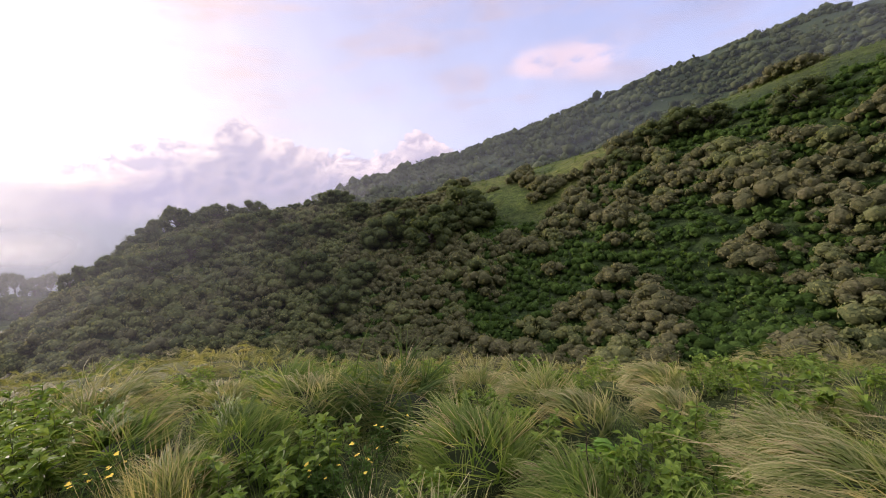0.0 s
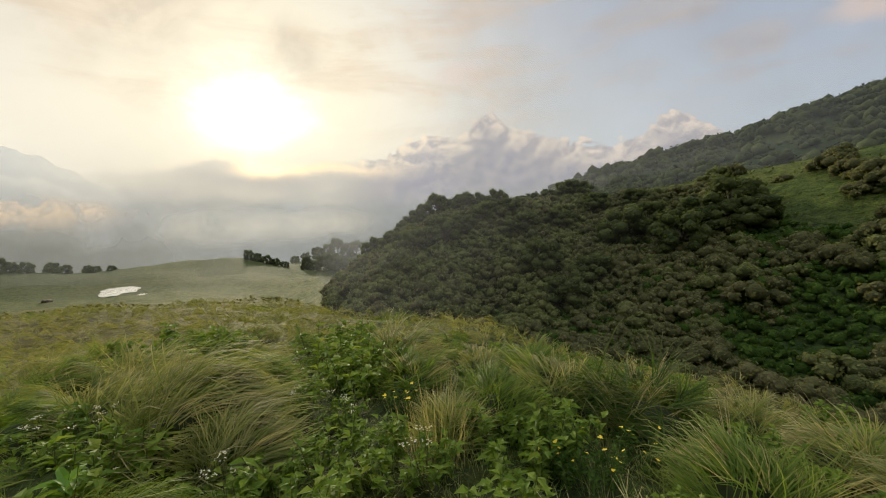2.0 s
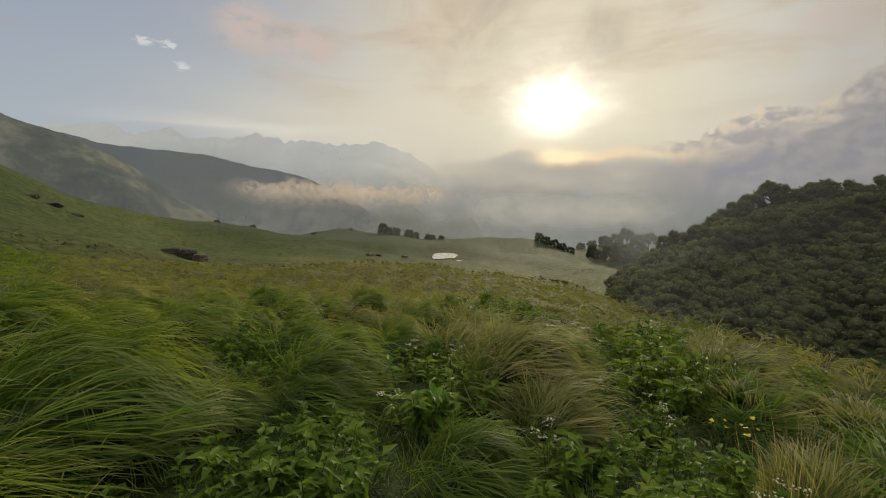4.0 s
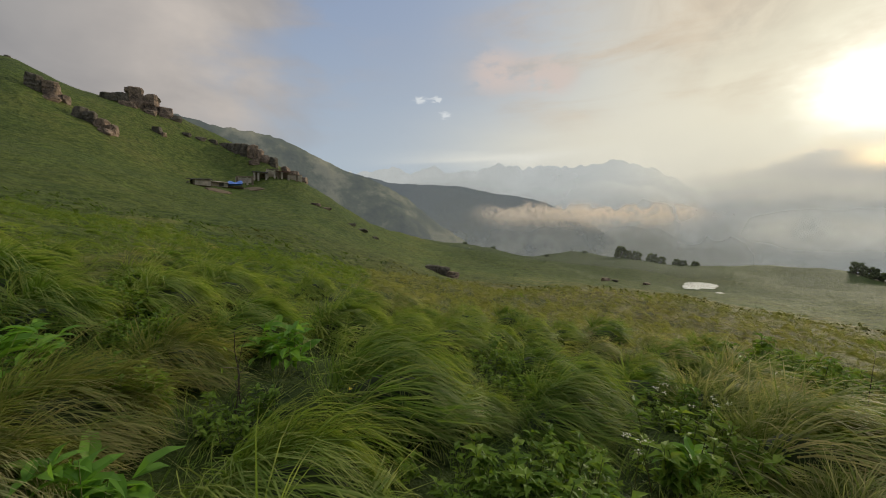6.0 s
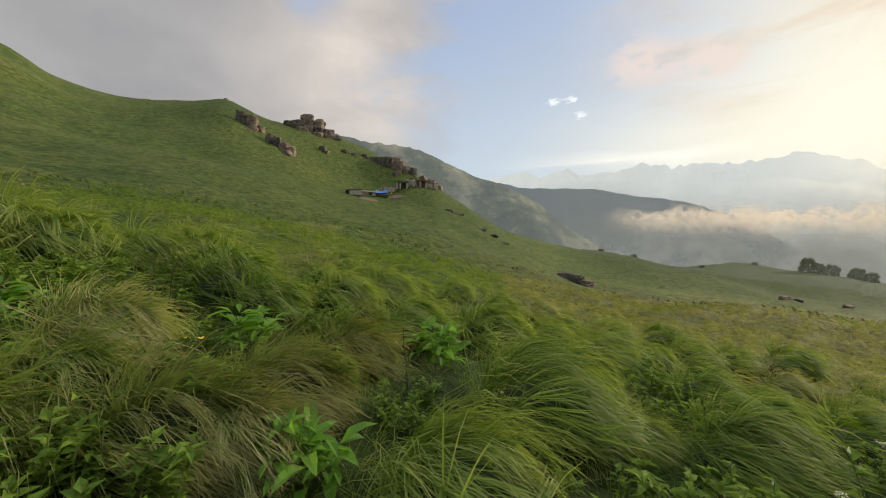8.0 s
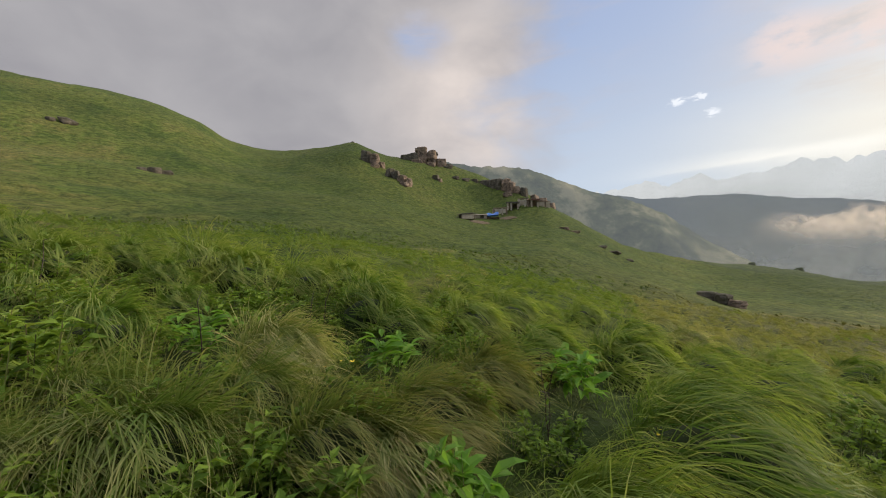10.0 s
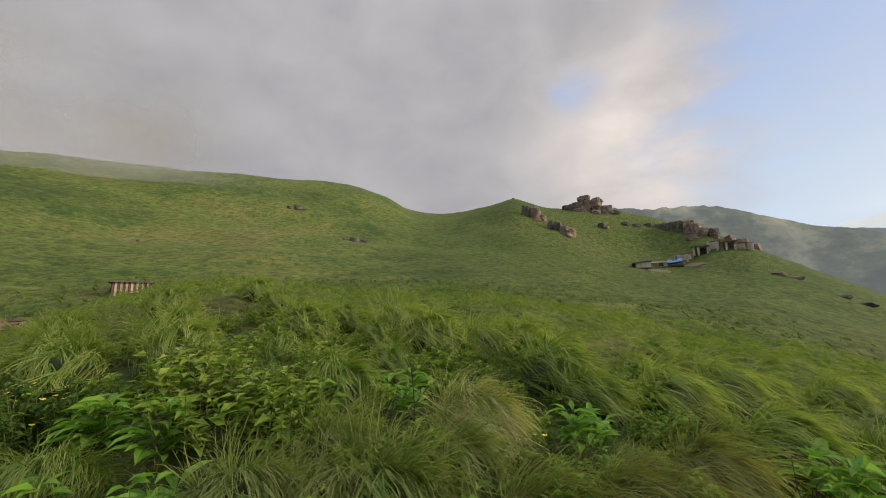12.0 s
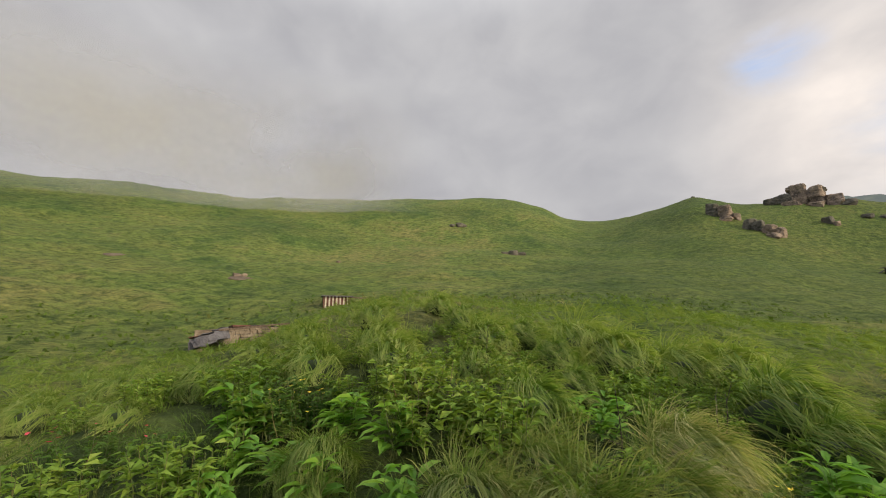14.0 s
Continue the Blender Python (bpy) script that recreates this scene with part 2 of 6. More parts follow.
def mat_leaf(name, stops, rand="island", translucent=0.35, rough=0.55, spec=0.3, tip=None, differ=0.6, patches=0.5):
    m, t, out = material(name)
    if rand == "island":
        r = N(t, t.nodes.new("ShaderNodeNewGeometry").outputs["Random Per Island"])
    else:
        r = N(t, t.nodes.new("ShaderNodeObjectInfo").outputs["Random"])
    pos = object_coords(t)
    patch = tex_noise(t, pos, patches, 3)
    col = ramp(t, (r * differ + patch * 0.9 + 0.05 - differ / 2).clip(), stops)
    if tip is not None:
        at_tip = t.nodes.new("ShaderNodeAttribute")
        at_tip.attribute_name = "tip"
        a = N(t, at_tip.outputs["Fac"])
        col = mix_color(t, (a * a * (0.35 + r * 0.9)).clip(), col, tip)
        # lower half of each blade darker than its middle
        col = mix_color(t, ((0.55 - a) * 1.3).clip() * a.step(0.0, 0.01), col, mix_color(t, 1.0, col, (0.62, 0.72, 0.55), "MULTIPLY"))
    p = principled(t, out, col, rough, None, spec)
    tr = t.nodes.new("ShaderNodeBsdfTranslucent")
    bright = mix_color(t, 1.0, col, (1.5, 1.5, 0.8), "MULTIPLY")
    t.links.new(bright, tr.inputs[0])
    mx = t.nodes.new("ShaderNodeMixShader")
    mx.inputs[0].default_value = translucent
    t.links.new(p.outputs[0], mx.inputs[1])
    t.links.new(tr.outputs[0], mx.inputs[2])
    t.links.new(mx.outputs[0], out.inputs[0])
    return m


M_GROUND = mat_ground()
# ------------------------------------------------------------- land form
# Lines of the land round the viewpoint, from near to far: azimuth, distance, height over the eye.
BROW = [(-50, 9, -2.88), (-37, 8.5, -3.03), (-31, 8, -3.28), (-9, 8, -3.26), (12, 8.5, -3.13), (25, 9.5, -2.79), (36, 11, -2.84), (44, 12.5, -3.04),
        (46.5, 18, -4.24), (50, 26, -5), (58, 34, -5.3), (68, 38, -5.8), (74, 36, -5.1), (90, 16, -3.08), (104, 13, -2.38), (120, 12.5, -1.63), (137, 12, -0.73),
        (154, 13, 0.02), (174, 13, 0.72), (190, 12.5, 1.07), (201, 12, 0.52), (208, 11, -0.18), (216, 10.5, -0.48), (230, 10, -1.03), (250, 10, -1.38), (285, 9, -2.48)]
FOOT = [(-50, 24, -9), (-37, 24, -9.5), (-9, 25, -11.5), (12, 27, -11.5), (30, 30, -11), (40, 32, -11), (46, 34, -10.5), (50, 50, -11.5), (58, 66, -10.5),
        (70, 78, -11), (80, 75, -9.8), (90, 60, -7.6), (104, 45, -5.3), (115, 40, -3.2), (125, 40, -0.9), (135, 38, 0.3), (145, 35, 1.1), (160, 32, 2.1),
        (175, 30, 2.4), (190, 28, 2.2), (201, 26, 1.3), (211, 24, -0.6), (220, 22, -1.1), (232, 20, -1.5), (250, 20, -1.5), (280, 22, -4)]
SLOPE = [(-58, 75, 15.5), (-50, 75, 15.8), (-38, 78, 14.6), (-26, 80, 11.0), (-19, 82, 8.0), (-11, 84, 6.8), (-2, 85, 5.4), (9, 84, 3.0), (18, 82, 2.2),
         (25, 80, 1.4), (32, 76, 0.2), (37, 72, -2.2), (41, 68, -5.2), (44, 64, -7.3), (47, 66, -10.2), (51, 92, -13.0), (58, 112, -15.2), (70, 130, -15.7),
         (80, 122, -13), (90, 100, -10.2), (104, 75, -6.6), (115, 75, -2.2), (123, 85, 4.0), (131, 110, 10.2), (145, 85, 11.0)]
SLOPE_UPHILL = [(160, 85, 14.2), (173, 90, 17.5), (185, 90, 19), (200, 80, 14), (210, 60, 8), (220, 60, 7.5), (233, 60, 7), (250, 60, 6), (280, 55, 5)]
CREST = [(-58, 140, 14), (-38, 150, 14), (-19, 150, 6), (9, 150, -2), (25, 140, -8), (37, 125, -14), (44, 120, -17), (48, 150, -19), (52, 172, -18.2),
         (58, 185, -14.2), (67, 190, -13.6), (74, 190, -14.2), (82, 190, -12.2), (87, 190, -10.4), (92, 185, -11.6), (97, 180, -9.0), (104, 170, -6.1),
         (110, 150, -0.6), (115, 122, 2.4), (123, 132, 13.6), (128, 140, 22.5), (132, 150, 28.5), (138, 150, 34.0), (141, 150, 34.6)]
CREST_UPHILL = [(146, 150, 36), (150.5, 152, 42), (156, 160, 42), (161, 170, 42.9), (166, 165, 42.4), (169, 160, 46.2), (173, 158, 49.8), (179, 160, 53.4),
                (188, 165, 54.4), (200, 170, 54.2), (211, 175, 51.8), (223, 180, 52.2), (233, 185, 48.6), (250, 190, 45), (280, 150, 25)]
RIDGE = [(-58, 430, 123), (-49, 420, 118), (-38.5, 400, 110), (-28, 380, 95), (-19, 350, 71), (-6, 310, 46), (9.4, 280, 26), (15, 270, 15.5), (20, 262, 4),
         (28, 255, -10), (38, 245, -22), (48, 240, -19), (54, 250, -24), (60, 300, -50), (90, 320, -60), (112, 300, -50), (120, 240, -10), (130, 230, 22),
         (146, 250, 40), (170, 260, 58), (200, 280, 66), (230, 290, 62), (260, 300, 40)]
VALLEY = [(-58, 900, 90), (-20, 800, 0), (10, 800, -150), (50, 900, -260), (110, 900, -260), (135, 900, -120), (160, 900, 60), (240, 900, 60)]
PONDS = [(70.8, 137, 3.7, 11.5), (68.7, 108, 0.8, 2.2), (68.0, 113, 0.5, 1.5)]
POND_Z = -15.75
AZ0, AZN = -60.0, 540
RINGS = 0.25 * (4600 / 0.25) ** (np.arange(210) / 209)


def over_azimuth(line, az):
    a = np.array(sorted(line), float)
    p = np.concatenate([a[-3:] - (360, 0, 0), a, a[:3] + (360, 0, 0)])
    return np.interp(az, p[:, 0], p[:, 1]), np.interp(az, p[:, 0], p[:, 2])


def build_heights():
    az = AZ0 + np.arange(AZN) * 360 / AZN
    wrap = np.where(az > 290, az - 360, az)
    lines = [over_azimuth(l, wrap) for l in (BROW, FOOT, SLOPE + SLOPE_UPHILL, CREST + CREST_UPHILL, RIDGE, VALLEY)]
    kernel = np.exp(-(np.arange(-4, 5) / 2.0) ** 2)
    kernel /= kernel.sum()
    z = np.zeros((AZN, len(RINGS)))
    for n in range(AZN):
        r = [0.0] + [l[0][n] for l in lines] + [4600]
        h = [-1.65] + [l[1][n] for l in lines] + [-800]
        # rounded between the lines (monotone cubic)
        r, h = np.array(r), np.array(h)
        d = np.diff(h) / np.diff(r)
        m = np.zeros(len(r))
        same = d[1:] * d[:-1] > 0
        m[1:-1] = np.where(same, 2 * d[1:] * d[:-1] / np.where(same, d[1:] + d[:-1], 1), 0)
        m[0], m[-1] = d[0], d[-1]
        k = np.clip(np.searchsorted(r, RINGS) - 1, 0, len(d) - 1)
        w = r[k + 1] - r[k]
        s = (RINGS - r[k]) / w
        z[n] = h[k] * (1 + 2 * s) * (1 - s) ** 2 + m[k] * w * s * (1 - s) ** 2 + h[k + 1] * s * s * (3 - 2 * s) + m[k + 1] * w * s * s * (s - 1)
    smooth = np.zeros_like(z)
    for j, w in enumerate(kernel):
        smooth += w * np.roll(z, j - 4, axis=0)
    # uneven ground, growing with distance
    rng = np.random.default_rng(5)
    a = np.radians(az)[:, None]
    x, y = -np.sin(a) * RINGS, np.cos(a) * RINGS
    for wave, amp in ((60, 0.7), (25, 0.32), (11, 0.18), (4.5, 0.10), (2.0, 0.05)):
        for _ in range(6):
            th, ph = rng.uniform(0, 6.28, 2)
            k = 6.28 / wave * rng.uniform(0.7, 1.4)
            fade = np.clip((RINGS - wave * 0.5) / (wave * 1.0), 0, 1)
            smooth += amp * 0.4 * fade * np.sin((x * np.cos(th) + y * np.sin(th)) * k + ph)
    # the pond lies level in its hollow
    p = aim(PONDS[0][0]) * PONDS[0][1]
    near = np.exp(-(((x - p.x) ** 2 + (y - p.y) ** 2) / 14.0 ** 2) ** 2)
    smooth = smooth * (1 - near) + near * (POND_Z - 0.1)
    return smooth + EYE.z, x + EYE.x, y + EYE.y


HEIGHTS, GX, GY = build_heights()
LOG0, LOGD = math.log(RINGS[0]), math.log(RINGS[-1] / RINGS[0]) / (len(RINGS) - 1)


def ground_z(x, y):
    """Height of the ground at x, y (numbers or arrays)."""
    dx, dy = np.asarray(x, float) - EYE.x, np.asarray(y, float) - EYE.y
    u = (np.degrees(np.arctan2(-dx, dy)) - AZ0) % 360 / 360 * AZN
    v = np.clip((np.log(np.maximum(np.hypot(dx, dy), RINGS[0])) - LOG0) / LOGD, 0, len(RINGS) - 1.001)
    i, j = u.astype(int), v.astype(int)
    fu, fv = u - i, v - j
    i, i2 = i % AZN, (i + 1) % AZN
    return ((HEIGHTS[i, j] * (1 - fu) + HEIGHTS[i2, j] * fu) * (1 - fv) + (HEIGHTS[i, j + 1] * (1 - fu) + HEIGHTS[i2, j + 1] * fu) * fv)


def at(az, r):
    """x, y, z on the ground at an azimuth and distance from the viewpoint."""
    d = aim(az)
    x, y = EYE.x + d.x * r, EYE.y + d.y * r
    return x, y, float(ground_z(x, y))


def mesh_from(name, verts, tris, mat, smooth=False, quads=False, tip=None):
    """A mesh of triangles (or quads) straight from arrays."""
    me = bpy.data.meshes.new(name)
    k = 4 if quads else 3
    verts, tris = np.asarray(verts, np.float32), np.asarray(tris, np.int32)
    me.vertices.add(len(verts))
    me.vertices.foreach_set("co", verts.ravel())
    me.loops.add(tris.size)
    me.loops.foreach_set("vertex_index", tris.ravel())
    me.polygons.add(len(tris))
    me.polygons.foreach_set("loop_start", np.arange(0, tris.size, k, dtype=np.int32))
    me.polygons.foreach_set("use_smooth", np.full(len(tris), smooth))
    me.materials.append(mat)
    if tip is not None:
        me.attributes.new("tip", "FLOAT", "POINT").data.foreach_set("value", np.asarray(tip, np.float32))
    me.update(calc_edges=True)
    return me


def build_ground():
    nr = len(RINGS)
    verts = np.stack([GX, GY, HEIGHTS], -1).reshape(-1, 3)
    i, j = np.meshgrid(np.arange(AZN), np.arange(nr - 1), indexing="ij")
    i2 = (i + 1) % AZN
    quads = np.stack([i * nr + j, i * nr + j + 1, i2 * nr + j + 1, i2 * nr + j], -1).reshape(-1, 4)[:, ::-1]
    verts = np.concatenate([verts, [[EYE.x, EYE.y, EYE.z - 1.65]]])
    k = np.arange(0, AZN, 2)
    middle = np.stack([np.full(len(k), AZN * nr), k * nr, (k + 1) * nr, (k + 2) % AZN * nr], -1)[:, ::-1]
    me = mesh_from("ground", verts, np.concatenate([quads, middle]), M_GROUND, True, True)
    x, y = verts[:, 0] - EYE.x, verts[:, 1] - EYE.y
    az, r = np.degrees(np.arctan2(-x, y)), np.hypot(x, y)
    az = np.where(az < -90, az + 360, az)
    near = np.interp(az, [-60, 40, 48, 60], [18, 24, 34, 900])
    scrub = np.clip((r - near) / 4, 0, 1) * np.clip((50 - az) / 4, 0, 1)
    grass_from = np.interp(az, [-58, -31, -25, -21, -18, -15, -10, -5, 0, 8, 14, 18], [66, 66, 64, 58, 52, 50, 56, 65, 73, 77, 82, 999])
    scrub *= 1 - 0.97 * np.clip((r - grass_from) / 5, 0, 1) * np.clip((150 - r) / 20, 0, 1)
    straw = np.clip((az - 35) / 15, 0, 1) * np.clip((125 - az) / 30, 0, 1) * np.clip((r - 6) / 10, 0, 1) * np.clip((72 - r) / 36, 0, 1)
    # near turf darkened under tussocks: humus and thatch, plus shade put into colour
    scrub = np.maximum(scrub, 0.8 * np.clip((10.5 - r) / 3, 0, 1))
    # far meadow toned to the same dark green
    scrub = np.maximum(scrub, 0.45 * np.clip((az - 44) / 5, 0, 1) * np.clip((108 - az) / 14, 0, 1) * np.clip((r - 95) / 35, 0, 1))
    lush = np.clip((az - 100) / 16, 0, 1) * np.clip((176 - az) / 22, 0, 1) * np.clip((r - 24) / 20, 0, 1)
    lush = np.maximum(lush, 1.4 * np.clip((az - 42) / 6, 0, 1) * np.clip((112 - az) / 12, 0, 1) * np.clip((r - 62) / 30, 0, 1))
    straw = np.maximum(straw, 0.6 * np.clip((60 - az) / 20, 0, 1) * np.clip((14 - r) / 4, 0, 1))
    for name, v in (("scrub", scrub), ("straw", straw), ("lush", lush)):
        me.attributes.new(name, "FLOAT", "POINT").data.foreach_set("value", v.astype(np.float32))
    return tagged(new("ground", me), "green mountain meadow falling to a misty valley", "ground", kind="structure")


build_ground()

# ------------------------------------------------------------- plant materials
def grass(name, *c, tip=(0.26, 0.23, 0.10)):
    return mat_leaf(name, [(0.0, c[0]), (0.4, c[1]), (0.75, c[2]), (1.0, c[3])], translucent=0.45, rough=0.6, spec=0.15, tip=tip)


GRASS = {
    "g": grass("green tussock grass", (0.056, 0.108, 0.017), (0.108, 0.179, 0.029), (0.173, 0.243, 0.050), (0.259, 0.292, 0.097), tip=(0.292, 0.292, 0.108)),
    "l": grass("light green grass", (0.083, 0.140, 0.022), (0.150, 0.218, 0.038), (0.224, 0.280, 0.065), (0.325, 0.347, 0.134), tip=(0.325, 0.325, 0.123)),
    "d": grass("dark green grass", (0.034, 0.070, 0.014), (0.062, 0.110, 0.022), (0.094, 0.145, 0.032), (0.13, 0.17, 0.06)),
    "s": grass("straw-tipped grass", (0.090, 0.137, 0.031), (0.168, 0.213, 0.062), (0.270, 0.275, 0.118), (0.404, 0.371, 0.202), tip=(0.494, 0.438, 0.247)),
    "b": grass("browning grass", (0.070, 0.105, 0.022), (0.125, 0.160, 0.038), (0.195, 0.195, 0.070), (0.32, 0.27, 0.14)),
    "w": grass("grey-green grass", (0.075, 0.125, 0.026), (0.125, 0.185, 0.042), (0.190, 0.235, 0.080), (0.34, 0.32, 0.17)),
}
MEADOW = {
    "l": mat_leaf("green meadow grass", [(0.1, (0.074, 0.125, 0.022)), (0.4, (0.122, 0.180, 0.034)), (0.7, (0.180, 0.226, 0.054)), (1.0, (0.264, 0.270, 0.102))], translucent=0.45, rough=0.65, spec=0.12, differ=0.55, patches=0.35),
    "s": mat_leaf("straw-tipped meadow grass", [(0.1, (0.104, 0.128, 0.033)), (0.4, (0.178, 0.192, 0.061)), (0.7, (0.271, 0.258, 0.114)), (1.0, (0.375, 0.335, 0.187))], translucent=0.45, rough=0.65, spec=0.12, differ=0.55, patches=0.35),
}
FAR_GRASS = {
    "l": mat_leaf("light green hillside grass", [(0.2, (0.070, 0.112, 0.020)), (0.5, (0.096, 0.142, 0.027)), (0.8, (0.130, 0.170, 0.038))], translucent=0.4, rough=0.7, spec=0.08, differ=0.3, patches=0.15),
    "s": mat_leaf("straw-coloured hillside grass", [(0.2, (0.092, 0.108, 0.028)), (0.5, (0.132, 0.138, 0.042)), (0.8, (0.185, 0.172, 0.066))], translucent=0.4, rough=0.7, spec=0.08, differ=0.3, patches=0.15),
    "d": mat_leaf("dark green hillside clumps", [(0.2, (0.036, 0.066, 0.014)), (0.5, (0.054, 0.090, 0.020)), (0.8, (0.080, 0.116, 0.028))], translucent=0.35, rough=0.7, spec=0.08, differ=0.3, patches=0.15),
}
M_SEED = grass("dry seed heads", (0.218, 0.196, 0.092), (0.310, 0.276, 0.138), (0.425, 0.356, 0.190), (0.529, 0.460, 0.287), tip=(0.483, 0.402, 0.230))
M_SHRUB = mat_leaf("grey-green shrub leaves", [(0.0, (0.058, 0.070, 0.030)), (0.35, (0.108, 0.116, 0.052)), (0.7, (0.172, 0.165, 0.084)), (1.0, (0.27, 0.23, 0.145))], translucent=0.35, rough=0.85, spec=0.05, differ=0.22, patches=0.9)
M_SHRUB_DARK = mat_leaf("dark shrub leaves", [(0.0, (0.069, 0.090, 0.034)), (0.4, (0.129, 0.150, 0.056)), (0.75, (0.196, 0.206, 0.085)), (1.0, (0.280, 0.269, 0.134))], translucent=0.35, rough=0.85, spec=0.05, differ=0.22, patches=0.9)
M_FERN = mat_leaf("bright fern leaves", [(0.0, (0.031, 0.061, 0.013)), (0.4, (0.050, 0.097, 0.018)), (0.75, (0.074, 0.126, 0.025)), (1.0, (0.108, 0.162, 0.041))], translucent=0.3, rough=0.8, spec=0.08, differ=0.25, patches=0.3)
M_TREE = mat_leaf("dark tree leaves", [(0.0, (0.040, 0.058, 0.022)), (0.4, (0.072, 0.094, 0.034)), (0.75, (0.105, 0.126, 0.048)), (1.0, (0.15, 0.16, 0.07))], translucent=0.35, rough=0.85, spec=0.05, differ=0.3, patches=0.9)
M_HERB = mat_leaf("herb leaves", [(0.0, (0.050, 0.098, 0.012)), (0.4, (0.104, 0.172, 0.021)), (0.75, (0.168, 0.242, 0.034)), (1.0, (0.28, 0.31, 0.07))], translucent=0.35, rough=0.6, spec=0.15)
M_BROAD = mat_leaf("broad bright leaves", [(0.0, (0.075, 0.170, 0.018)), (0.4, (0.115, 0.240, 0.026)), (0.75, (0.165, 0.300, 0.040)), (1.0, (0.25, 0.34, 0.07))], translucent=0.45, rough=0.5, spec=0.25)
M_STEM = mat_leaf("green-brown stems", [(0.0, (0.06, 0.075, 0.020)), (0.6, (0.09, 0.11, 0.030)), (1.0, (0.16, 0.09, 0.04))], translucent=0.0)
M_DEAD = mat_leaf("dead dark stem", [(0.0, (0.025, 0.018, 0.012)), (1.0, (0.055, 0.038, 0.025))], translucent=0.0)
M_YELLOW = mat_leaf("yellow petals", [(0.0, (0.78, 0.55, 0.04)), (1.0, (0.88, 0.72, 0.10))], translucent=0.3)
M_RED = mat_leaf("red flower head", [(0.0, (0.35, 0.03, 0.04)), (1.0, (0.50, 0.08, 0.09))], translucent=0.2)
M_WHITE = mat_leaf("white flower heads", [(0.0, (0.50, 0.50, 0.42)), (1.0, (0.72, 0.72, 0.62))], translucent=0.3)
M_BARK = mat_leaf("grey-brown bark", [(0.0, (0.05, 0.04, 0.03)), (1.0, (0.11, 0.09, 0.07))], translucent=0.0, rough=0.9)
# near-black green: the shade inside a tussock put into the colour
M_CORE = mat_leaf("inner foliage with shade in its colour", [(0.0, (0.016, 0.026, 0.008)), (1.0, (0.035, 0.050, 0.016))], translucent=0.0, rough=0.9)




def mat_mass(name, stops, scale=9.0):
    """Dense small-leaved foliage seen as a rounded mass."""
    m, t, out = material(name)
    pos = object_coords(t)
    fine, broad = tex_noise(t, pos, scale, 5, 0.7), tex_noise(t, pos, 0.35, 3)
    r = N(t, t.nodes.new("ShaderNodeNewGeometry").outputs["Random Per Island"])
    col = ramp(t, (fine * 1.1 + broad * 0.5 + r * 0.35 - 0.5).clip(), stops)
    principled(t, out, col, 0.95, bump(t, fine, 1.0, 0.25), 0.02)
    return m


# shrub masses are darker than their leaves: inner shade put into the colour
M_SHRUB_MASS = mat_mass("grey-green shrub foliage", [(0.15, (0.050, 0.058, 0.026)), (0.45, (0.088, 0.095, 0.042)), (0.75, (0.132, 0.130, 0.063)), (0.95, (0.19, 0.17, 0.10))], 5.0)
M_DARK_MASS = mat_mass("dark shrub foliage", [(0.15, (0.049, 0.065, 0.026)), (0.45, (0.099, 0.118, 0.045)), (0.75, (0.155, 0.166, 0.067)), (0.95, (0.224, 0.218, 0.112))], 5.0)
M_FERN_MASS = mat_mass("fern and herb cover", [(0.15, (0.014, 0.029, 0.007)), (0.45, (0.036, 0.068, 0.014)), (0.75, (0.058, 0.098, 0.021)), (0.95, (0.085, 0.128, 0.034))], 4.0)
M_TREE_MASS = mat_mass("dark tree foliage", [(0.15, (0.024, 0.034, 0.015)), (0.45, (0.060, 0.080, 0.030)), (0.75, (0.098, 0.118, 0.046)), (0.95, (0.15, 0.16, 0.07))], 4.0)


# ------------------------------------------------------------- plant geometry as arrays
class Soup:
    """Gathers triangles."""

    def __init__(self):
        self.v, self.t, self.n = [], [], 0

    def add(self, v, t):
        v = np.asarray(v, float).reshape(-1, 3)
        self.v.append(v)
        self.t.append(np.asarray(t, int).reshape(-1, 3) + self.n)
        self.n += len(v)
        return self

    def arrays(self):
        return np.concatenate(self.v), np.concatenate(self.t)

    def mesh(self, name, mat):
        return mesh_from(name, *self.arrays(), mat)


